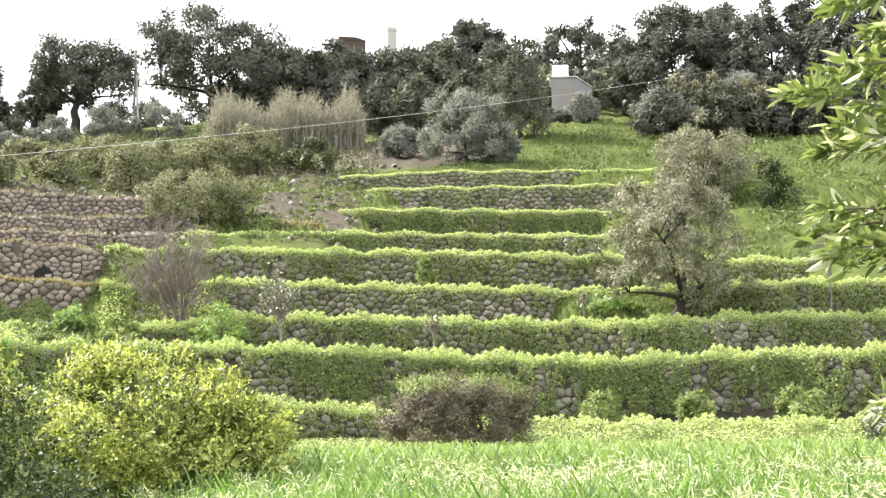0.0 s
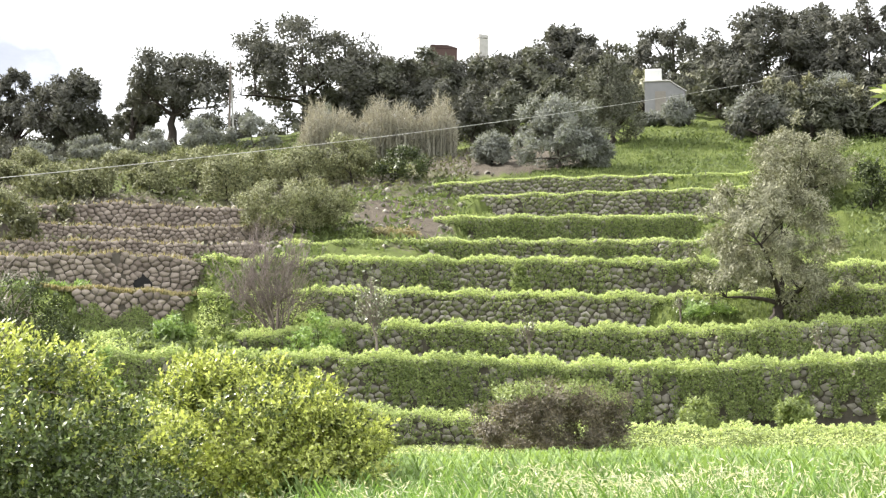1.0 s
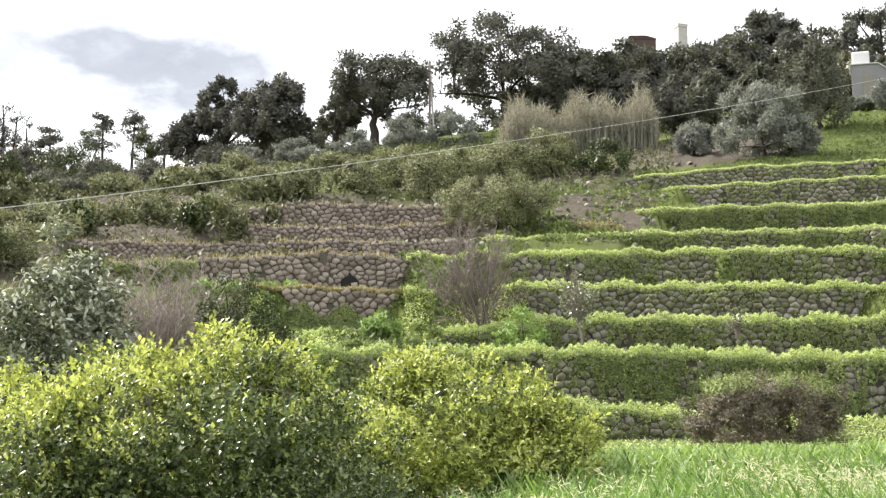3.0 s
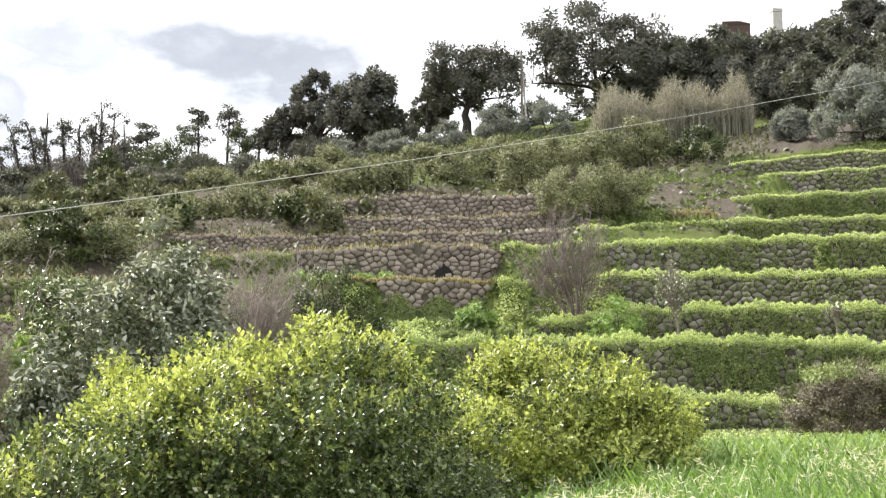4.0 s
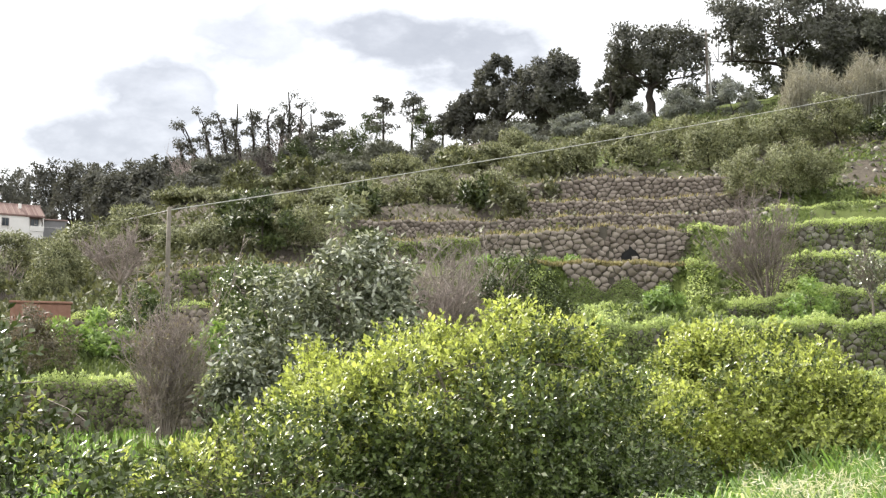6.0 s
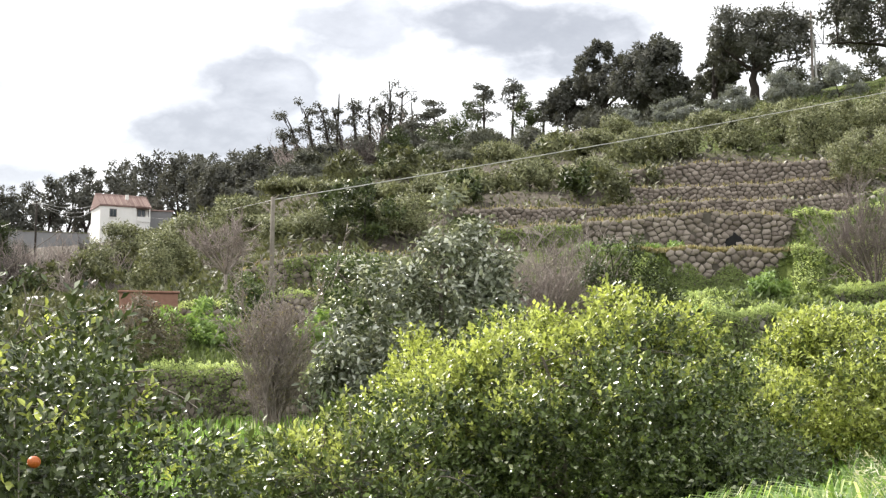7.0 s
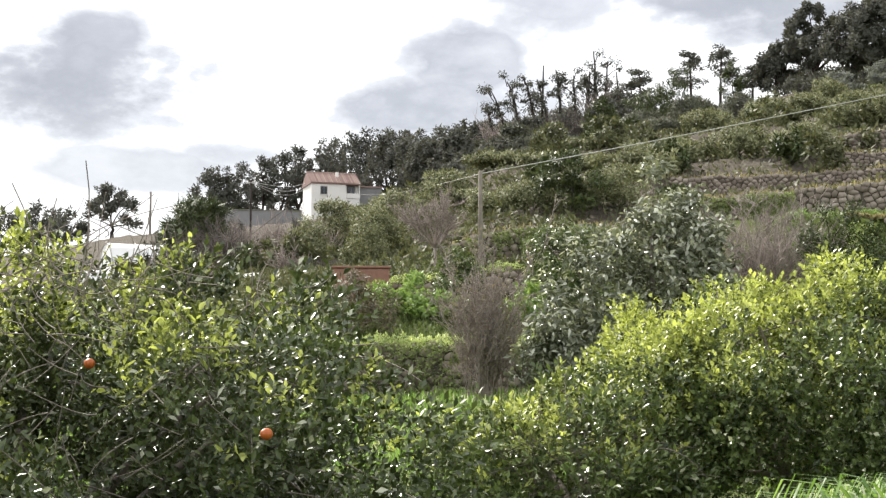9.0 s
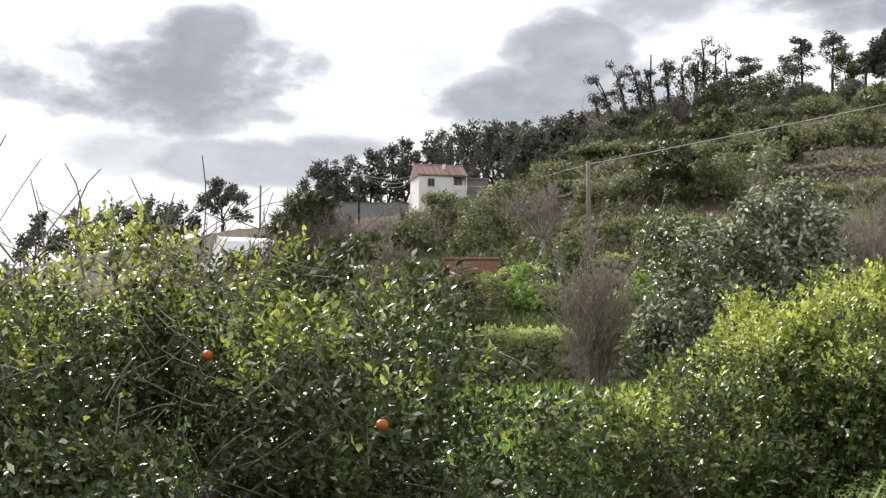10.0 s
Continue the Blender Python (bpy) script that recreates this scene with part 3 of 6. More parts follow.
def shoot_tree(kind, where, height, width, seed, mat, label, category, shoots, leaf=(0.072, 0.032), depth=1.0, twigs=120, gold=None,
               gold_share=0.0, sides_flat=1.0, lumps=0.16, z0=0.15, bare=0.0, clumps=110, clump_r=0.34, close=False, dip=None):
    """A citrus tree close by: leafy shoots all over a rounded crown, each a stem with leaves spiralling round it."""
    rng = np.random.default_rng(seed)
    top = thing(kind, where, label, category)
    n_cl = clumps
    cu = unit(rng.normal(0, 1, (n_cl, 3)))
    cu[:, 2] = np.where(cu[:, 2] < -0.85, -cu[:, 2], cu[:, 2])
    half = (height - z0) / 2
    low = 0.36 * height
    size = np.array([width / 2, width / 2 * depth, 1.0])
    reach = 1 - 0.30 * rng.uniform(0, 1, n_cl) ** 1.5 + lumps * (np.sin(3 * np.arctan2(cu[:, 1], cu[:, 0]) + seed) * 0.35 + np.sin(7 * cu[:, 2] + 5 * cu[:, 0]) * 0.3)
    tall = np.where(cu[:, 2] > 0, height - low, low * 0.9) - clump_r * 0.7
    cm = cu * reach[:, None] * (size - [clump_r * 0.7, clump_r * 0.7, 0]) * np.stack([np.ones(n_cl), np.ones(n_cl), tall], 1) + [0, 0, low]
    which = rng.integers(0, n_cl, shoots)
    rad = clump_r * rng.uniform(0.7, 1.3, n_cl)[which]
    loc = unit(rng.normal(0, 1, (shoots, 3)) + cu[which] * 0.75 + [0, 0, 0.35])
    p0 = cm[which] + loc * (rad * rng.uniform(0.55, 1.0, shoots) ** 0.5)[:, None] * [1, 1, 0.8]
    deep = rng.uniform(0, 1, shoots) < (0.4 if close else 0.25)
    p0 = np.where(deep[:, None], [0, 0, low] + (p0 - [0, 0, low]) * rng.uniform(0.5, 0.9, (shoots, 1)), p0)
    u = unit(loc + cu[which] * 0.6)
    if dip:
        bearing = np.degrees(np.arctan2(-(p0[:, 0] + where[0]), p0[:, 1] + where[1]))
        p0[:, 2] *= 1 - dip[2] * np.exp(-((bearing - dip[0]) / dip[1]) ** 2)
    p0[:, 2] = np.clip(p0[:, 2], 0.12, None)
    ax = unit(u * [1, 1, 0.7] + [0, 0, 0.65] + rng.normal(0, 0.45, (shoots, 3)))
    m = 9
    L = rng.uniform(0.10, 0.26, shoots)
    j = np.arange(m)
    ref = unit(np.cross(ax, rng.normal(0, 1, (shoots, 3))))
    ref2 = np.cross(ax, ref)
    ang = j[None, :] * 2.4 + rng.uniform(0, 6.28, shoots)[:, None]
    radial = ref[:, None, :] * np.cos(ang)[..., None] + ref2[:, None, :] * np.sin(ang)[..., None]
    base = p0[:, None, :] + ax[:, None, :] * (L[:, None] * (j / m)[None, :])[..., None]
    along = unit(ax[:, None, :] * (0.35 + 0.9 * j / m)[None, :, None] + radial * 0.85 + rng.normal(0, 0.2, (shoots, m, 3)))
    face = unit(ax[:, None, :] * 1.0 - radial * 0.35 + rng.normal(0, 0.35, (shoots, m, 3)) + [0, 0, 0.35])
    ln = leaf[0] * rng.uniform(0.6, 1.3, (shoots, m)) * np.where(deep & close, 1.15, 1.0)[:, None]
    # sunlight painted as leaf colour: second-colour shoots gather high, facing up and left
    clump_share = np.clip(rng.normal(1.0, 0.75, n_cl), 0, 2.2)[which] * ~(deep & close)
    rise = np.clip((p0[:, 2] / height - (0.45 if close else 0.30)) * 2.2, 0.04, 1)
    golden = rng.uniform(0, 1, shoots) < gold_share * clump_share * rise * np.clip(0.35 + 1.0 * u[:, 2] - 0.5 * u[:, 0], 0, 1.3)
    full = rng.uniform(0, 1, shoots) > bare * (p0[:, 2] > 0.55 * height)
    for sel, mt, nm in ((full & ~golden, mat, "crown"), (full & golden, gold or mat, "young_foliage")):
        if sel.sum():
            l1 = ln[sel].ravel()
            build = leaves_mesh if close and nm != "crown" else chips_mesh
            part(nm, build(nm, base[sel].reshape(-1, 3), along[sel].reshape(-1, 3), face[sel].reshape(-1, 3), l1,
                                 l1 * leaf[1] / leaf[0], mt), top, "leaves recoloured on the sunlit top and left side" if nm != "crown" else "", kind="stuff" if nm != "crown" else "")
    tubes = Tubes()
    fork = np.array([0, 0, height * 0.2])
    tubes.add(np.array([[0, 0, -0.15], [0.03, 0.02, height * 0.1], fork]), [0.10, 0.08, 0.07], 8)
    pick = rng.permutation(shoots)[:twigs]
    mains = unit(rng.normal(0, 1, (26 if close else 9, 3)) + [0, 0, 0.6]) * [width * 0.3, width * 0.3 * depth, half * 0.7] + [0, 0, z0 + half * 0.9]
    part("trunk", tubes.mesh("trunk", M_BARK_GREY), top)
    for q in mains:
        t1 = Tubes()
        t1.add(limb_points(rng, fork, q), np.linspace(0.045, 0.012, 6), 6)
        part("limb", t1.mesh("limb", M_BARK_GREY), top)
    tubes = Tubes()
    for i in pick:
        root = mains[np.argsort(np.linalg.norm(mains - p0[i], axis=1))[rng.integers(0, 3)]]
        root = root + (p0[i] - root) * rng.uniform(0.0, 0.6) + rng.normal(0, 0.12, 3)
        tubes.add(limb_points(rng, root, p0[i] + ax[i] * L[i], 0.5), np.linspace(0.006, 0.003, 6), 3)
    part("twigwork", tubes.mesh("twigwork", M_BARK_GREY), top, "thin grey twigs", kind="stuff")
    return top


def twig_bush(kind, where, height, width, seed, label, category, stems=16, depth=3, mat=None, r0=0.03, upright=0.6, twig_len=0.5,
              leaf_mat=None, n_leaves=0, leaf=(0.1, 0.05), trunk_h=0.0, fine=1.0, kids=4, foot_r=0.12):
    """A bare shrub or small tree: stems that branch again and again into fine twigs."""
    rng = np.random.default_rng(seed)
    top = thing(kind, where, label, category)
    tubes, ends = Tubes(), []

    def grow(p, d, ln, r, level):
        t = np.linspace(0, 1, 4)[:, None]
        bend = rng.normal(0, 0.18 * ln, 3)
        pts = (p + d * ln * t + bend * t * t + np.array([0, 0, 0.12 * ln]) * t * t)[::1 if level == 0 else 3 if level == depth else 1]
        if level == 0:
            one = Tubes()
            one.add(pts, np.linspace(r, r * 0.5, 4), 5)
            part("stem", one.mesh("stem", mat or M_TWIG), top)
        else:
            tubes.add(pts, np.linspace(r, r * 0.5, len(pts)), 3)
        ends.append(pts[-1])
        if level < depth:
            for _ in range(kids):
                s = rng.uniform(0.15, 1.0)
                q = p + d * ln * s + bend * s * s
                nd = unit(d * 1.0 + rng.normal(0, 0.55, 3) + np.array([0, 0, 0.25 * upright]))
                grow(q, nd, ln * twig_len * rng.uniform(0.7, 1.3), max(r * 0.5, 0.006 * fine), level + 1)

    z0 = trunk_h
    if trunk_h:
        one = Tubes()
        one.add(np.array([[0, 0, -0.1], [0.02, 0, trunk_h * 0.5], [0, 0, trunk_h]]), [r0 * 1.6, r0 * 1.3, r0 * 1.1], 7)
        part("trunk", one.mesh("trunk", mat or M_TWIG), top)
    reach = (height - z0) / (1 + twig_len * 0.75)
    for s in range(stems):
        a = rng.uniform(0, 6.28)
        tilt = rng.uniform(0.05, 1.0) ** 0.7 * math.atan2(width * 0.5, height - z0) * 1.15
        d = np.array([math.sin(tilt) * math.cos(a), math.sin(tilt) * math.sin(a), math.cos(tilt)])
        foot = np.array([math.cos(a), math.sin(a), 0]) * (0.0 if trunk_h else foot_r * width * rng.uniform(0, 1)) + [0, 0, z0 - 0.05]
        grow(foot, d, reach * rng.uniform(0.7, 1.1), r0 * rng.uniform(0.6, 1.1), 0)
    part("twigwork", tubes.mesh("twigwork", mat or M_TWIG), top, kind="stuff")
    if n_leaves:
        e = np.array(ends)[rng.integers(len(ends) // 4, len(ends), n_leaves)] + rng.normal(0, 0.09, (n_leaves, 3))
        part("leaves", chips_mesh("leaves", e, rng.normal(0, 1, (n_leaves, 3)), rng.normal(0, 0.6, (n_leaves, 3)) + [0, 0, 1],
                                  leaf[0] * rng.uniform(0.6, 1.3, n_leaves), leaf[1] * rng.uniform(0.7, 1.2, n_leaves), leaf_mat), top, kind="stuff")
    return top


def place(az, d, crest, down=0.0):
    """Foot of a plant on the ground, and its height when its top reaches the level crest."""
    w = at(az, d, -down)
    return w, max(0.5, crest - w.z)


# ---- near plants ----
def near_plants():
    shoot_tree("citrus_tree", at(22.1, 14.6), 2.34, 5.0, 11, L_CITRUS, "broad glossy green citrus tree, its sunlit top painted in yellow-green leaves", "tree",
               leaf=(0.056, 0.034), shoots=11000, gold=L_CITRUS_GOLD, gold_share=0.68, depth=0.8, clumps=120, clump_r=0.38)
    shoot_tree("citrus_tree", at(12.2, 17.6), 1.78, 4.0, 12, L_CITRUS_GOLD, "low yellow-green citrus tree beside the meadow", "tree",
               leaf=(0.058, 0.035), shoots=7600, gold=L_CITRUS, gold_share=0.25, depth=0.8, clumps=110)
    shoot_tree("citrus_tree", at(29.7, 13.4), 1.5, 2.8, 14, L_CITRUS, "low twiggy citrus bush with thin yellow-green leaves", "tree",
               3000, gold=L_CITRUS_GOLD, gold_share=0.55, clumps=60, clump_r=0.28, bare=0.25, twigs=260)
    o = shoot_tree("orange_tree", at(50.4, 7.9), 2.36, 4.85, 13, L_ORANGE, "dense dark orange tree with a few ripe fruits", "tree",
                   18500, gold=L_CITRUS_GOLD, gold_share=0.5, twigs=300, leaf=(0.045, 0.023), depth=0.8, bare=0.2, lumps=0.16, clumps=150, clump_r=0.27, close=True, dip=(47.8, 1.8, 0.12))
    # ripe fruits, and long bare shoots standing out of the crown
    bm = bmesh.new()
    bmesh.ops.create_uvsphere(bm, u_segments=14, v_segments=10, radius=0.025)
    bmesh.ops.scale(bm, vec=(1, 1, 0.92), verts=bm.verts)
    fruit = bm_mesh("fruit", bm, M_FRUIT)
    for az, d, z in ((42.55, 5.9, 1.496), (48.8, 6.75, 1.785)):
        v = direction(az, 0) * d
        part("fruit", fruit, o, "ripe orange fruit", loc=Vector((v.x, v.y, z)) - o.location)
    rng = np.random.default_rng(5)
    for az, z0, z1, sweep in ((56.1, 2.2, 2.80, -0.10), (54.0, 2.2, 2.68, 0.02), (52.7, 2.15, 2.66, 0.10), (51.6, 2.2, 2.62, -0.03), (49.0, 2.1, 2.74, 0.06),
                              (53.4, 2.3, 2.56, 0.28), (50.0, 2.2, 2.56, -0.06), (55.2, 2.2, 2.6, -0.12), (46.7, 2.1, 2.48, 0.08), (44.4, 2.0, 2.35, 0.12)):
        v = direction(az, 0) * 7.2
        a = np.array([v.x - o.location.x - sweep, v.y - o.location.y, z0 - o.location.z])
        b = np.array([v.x - o.location.x, v.y - o.location.y, z1 - o.location.z])
        t = np.linspace(0, 1, 6)[:, None]
        one = Tubes()
        one.add(a + (b - a) * t + rng.normal(0, 0.075, 3) * t * (1 - t) * 4, np.linspace(0.0055, 0.0025, 6), 5)
        part("bare_shoot", one.mesh("bare_shoot", M_BARK_GREY), o, "long bare grey shoot")
    for i in range(190):
        az, z = (rng.uniform(41, 58), rng.uniform(1.1, 2.15)) if i < 110 else (rng.uniform(47, 57), rng.uniform(1.85, 2.3))
        v = direction(az, 0) * rng.uniform(6.1, 6.6)
        a = np.array([v.x - o.location.x, v.y - o.location.y, z - o.location.z])
        d = unit(np.array([rng.normal(0, 1), rng.normal(0, 0.3), rng.uniform(-0.3, 1.0)])) * rng.uniform(0.12, 0.38)
        t = np.linspace(0, 1, 6)[:, None]
        one = Tubes()
        one.add(a + d * t + rng.normal(0, 0.08, 3) * t * t, np.linspace(0.0028, 0.0015, 6), 4)
        part("bare_shoot", one.mesh("bare_shoot", M_BARK_GREY), o, "long bare grey shoot")

    # a leafy branch that reaches in beside the viewer
    rng = np.random.default_rng(8)
    root = direction(-22.0, 0) * 6.2
    b = thing("leafy_tree", (root.x, root.y, ground(-18, 6.2)), "young tree with pale glossy leaves on arching branches", "tree")
    tubes, P, A, F = Tubes(), [], [], []
    tubes.add(np.array([[0, 0, -0.1], [0.02, 0, 0.9], [0.0, 0.02, 1.9], [0.03, 0, 3.0]]), [0.07, 0.06, 0.045, 0.02], 8)
    tips = ((-12.6, 3.02), (-13.4, 3.10), (-13.6, 2.86), (-14.6, 2.98), (-14.2, 3.12), (-15.2, 2.86), (-14.1, 3.50), (-15.0, 3.42), (-15.6, 3.55), (-15.9, 3.25), (-13.1, 2.55), (-13.8, 2.60),
            (-14.6, 2.42), (-14.9, 2.62), (-13.9, 2.44), (-15.6, 1.86), (-16.2, 1.80), (-16.4, 3.30), (-16.3, 2.90), (-16.6, 2.55), (-17.2, 2.90), (-17.5, 2.50), (-17.8, 3.20))
    for az, z in tips:
        v = direction(az - 0.9, 0) * (6.0 + rng.normal(0, 0.15))
        q = np.array([v.x - root.x, v.y - root.y, z - b.location.z])
        s = np.array([0, 0, q[2] - rng.uniform(0.05, 0.35)])
        t = np.linspace(0, 1, 9)[:, None]
        pts = s + (q - s) * t + np.array([0, 0, 0.14]) * t * (1 - t) * 3
        tubes.add(pts, np.linspace(0.012, 0.003, 9), 5)
        for i in range(70):
            u = 1.03 - 0.5 * rng.uniform(0, 1) ** 1.4
            k = s + (q - s) * u + np.array([0, 0, 0.14]) * u * (1 - u) * 3
            P.append(k + rng.normal(0, 0.018, 3))
            A.append(unit(q - s) * 0.75 + unit(rng.normal(0, 1, 3)) * 0.75 + np.array([0, 0, 0.05]))
            F.append(rng.normal(0, 0.5, 3) + np.array([0, 0, 1.0]))
    n = len(P)
    part("trunk", tubes.mesh("trunk", M_BARK_GREY), b)
    part("crown", leaves_mesh("crown", np.array(P), np.array(A), np.array(F), rng.uniform(0.07, 0.115, n), rng.uniform(0.026, 0.037, n), L_YOUNG), b)


near_plants()


# ---- meadow and terrace grass ----
def meadow():
    rng = np.random.default_rng(21)
    n = 110000
    az = rng.uniform(-19, 21, n)
    d = 3.6 + 33 * rng.uniform(0, 1, n) ** 1.5
    keep = (az < 15) | (d < 12)
    az, d = az[keep], d[keep]
    x, y = -d * np.sin(np.radians(az)), d * np.cos(np.radians(az))
    swell = np.sin(x * 2.1 + y * 0.6) * np.sin(y * 1.5 - x * 0.7) + 0.6 * np.sin(x * 5.0 - y * 2.3) * np.sin(y * 3.7 + x)
    tall = np.where(az > 12, 0.8, 1.0) * (0.9 + 0.28 * swell)
    p = polar(az, d, ground_many(az, d))
    n = len(p)
    wind = np.array([-0.55, 0.0, 0.0]) * rng.uniform(0.0, 1.4, n)[:, None] + rng.normal(0, 0.5, (n, 3)) * [1, 1, 0]
    ln = rng.uniform(0.18, 0.48, n) * tall * np.interp(d, [6, 22, 30], [1.0, 0.85, 0.45])
    wd = (0.0055 + 0.0008 * d) * rng.uniform(0.5, 1.25, n)
    droopy = rng.uniform(0, 1, n) < 0.2
    g = tagged(new("meadow_grass", blades_mesh("meadow_grass", p[~droopy], wind[~droopy], ln[~droopy], wd[~droopy], L_MEADOW)),
               "long wind-bent green meadow grass", "grass", kind="stuff")
    part("drooping_blades", blades_mesh("drooping_blades", p[droopy], wind[droopy], ln[droopy], wd[droopy] * 1.2, L_MEADOW, 1.0), g, kind="stuff")
    # taller fresh clumps along the far edge of the meadow
    spot = rng.uniform(-19, 9.5, 330)
    sd = rng.uniform(16, 25, 330)
    k = np.repeat(np.arange(330), 26)
    m = len(k)
    q = polar(spot[k], sd[k], ground_many(spot[k], sd[k])) + rng.normal(0, 0.16, (m, 3)) * [1, 1, 0]
    part("rim_blades", blades_mesh("rim_blades", q, rng.normal(0, 0.6, (m, 3)) * [1, 1, 0] + [-0.35, 0, 0], rng.uniform(0.28, 0.56, m) * rng.uniform(0.7, 1.15, 330)[k],
                                   rng.uniform(0.018, 0.034, m), L_LUSH, 0.8), g, "taller fresh green blades", kind="stuff")
    # pale seed heads, in patches
    m = rng.permutation(n)[:46000]
    m = m[(d[m] < 16) & (az[m] < 11) & (np.sin(x[m] * 1.7 + y[m] * 0.5) + np.sin(y[m] * 1.1 - x[m] * 0.8 + 1.0) + rng.normal(0, 0.35, len(m)) > 0.35)]
    tip = p[m] + np.array([0, 0, 1.0]) * (ln[m] * 0.85)[:, None] + wind[m] * (ln[m] * 0.5)[:, None]
    for _ in range(2):
        q = tip + rng.normal(0, 0.03, tip.shape)
        part("seed_heads", chips_mesh("seed_heads", q, wind[m] * 0.7 + rng.normal(0, 0.5, (len(m), 3)) + [0, 0, 0.1], rng.normal(0, 1, (len(m), 3)), rng.uniform(0.04, 0.10, len(m)),
                                      rng.uniform(0.007, 0.014, len(m)), L_SEED), g, "pale feathery seed heads", kind="stuff")
    # loose stand of grass at the left foot of the meadow
    rng = np.random.default_rng(22)
    n = 2600
    az, d = rng.uniform(12, 21.5, n), rng.uniform(5.8, 9.5, n)
    q = polar(az, d, ground_many(az, d))
    tagged(new("tall_grass", blades_mesh("tall_grass", q, rng.normal(0, 0.6, (n, 3)) * [1, 1, 0] + [-0.3, 0, 0], rng.uniform(0.34, 0.62, n),
                                         rng.uniform(0.012, 0.024, n), L_MEADOW, 1.0)), "tall loose green grass by the path", "grass", kind="stuff")
    n = 420
    az, d = rng.uniform(9.5, 22.5, n), rng.uniform(6.4, 9.0, n)
    q = polar(az, d, ground_many(az, d))
    tagged(new("broad_grass", blades_mesh("broad_grass", q, rng.normal(0, 0.7, (n, 3)) * [1, 1, 0] + [-0.4, 0, 0], rng.uniform(0.34, 0.62, n),
                                          rng.uniform(0.010, 0.020, n), L_GRASS, 1.4)), "broad pale arching grass blades by the path", "grass", kind="stuff")
    n = 52000
    az, d = rng.uniform(7.6, 19.0, n), rng.uniform(44.5, 56.8, n)
    keep = np.sin(az * 3.1 + d * 0.8) + np.sin(az * 1.3 - d * 1.1) + rng.normal(0, 0.6, n) > -0.6
    az, d = az[keep], d[keep]
    n = len(d)
    tagged(new("slope_turf", flecks_mesh("slope_turf", polar(az, d, ground_many(az, d) + rng.uniform(0, 0.16, n)), rng.normal(0, 1, (n, 3)) * [1, 1, 0.5], rng.normal(0, 0.45, (n, 3)) + [-0.1, -0.3, 1.0],
                                        rng.uniform(0.07, 0.16, n), rng.uniform(0.04, 0.09, n), L_GRASS)), "bright yellow-green turf on the slope beside the terraces", "grass", kind="stuff")
    # bright low cover on the bank between the meadow and the first tall wall
    n = 42000
    az, d = rng.uniform(-19, 15, n), rng.uniform(34.5, 43.6, n)
    keep = np.sin(az * 2.3 + d * 0.9) + np.sin(az * 0.9 - d * 1.3) + rng.normal(0, 0.7, n) > -0.9
    az, d = az[keep], d[keep]
    n = len(d)
    bank = None
    pale = rng.uniform(0, 1, n) < 0.25 + 0.35 * (np.sin(az * 1.1 + d * 0.5) > 0)
    for sel, mat in ((pale, L_GRASS), (~pale, L_WEED)):
        k = int(sel.sum())
        me = flecks_mesh("bank_cover", polar(az[sel], d[sel], ground_many(az[sel], d[sel]) + rng.uniform(0, 0.2, k)), rng.normal(0, 1, (k, 3)) * [1, 1, 0.6],
                        rng.normal(0, 0.45, (k, 3)) + [-0.1, -0.3, 1.0], rng.uniform(0.06, 0.13, k), rng.uniform(0.035, 0.07, k), mat)
        if bank is None:
            bank = tagged(new("bank_cover", me), "bright yellow-green low cover on the bank above the meadow", "grass", kind="stuff")
        else:
            part("green_cover", me, bank, kind="stuff")
    n = 16000
    az, d = rng.uniform(14, 50, n), rng.uniform(17, 39, n)
    q = polar(az, d, ground_many(az, d))
    tagged(new("orchard_grass", blades_mesh("orchard_grass", q, rng.normal(0, 0.4, (n, 3)) * [1, 1, 0], rng.uniform(0.15, 0.35, n),
                                            rng.uniform(0.02, 0.035, n), L_MEADOW)), "short green grass between the orchard trees", "grass", kind="stuff")


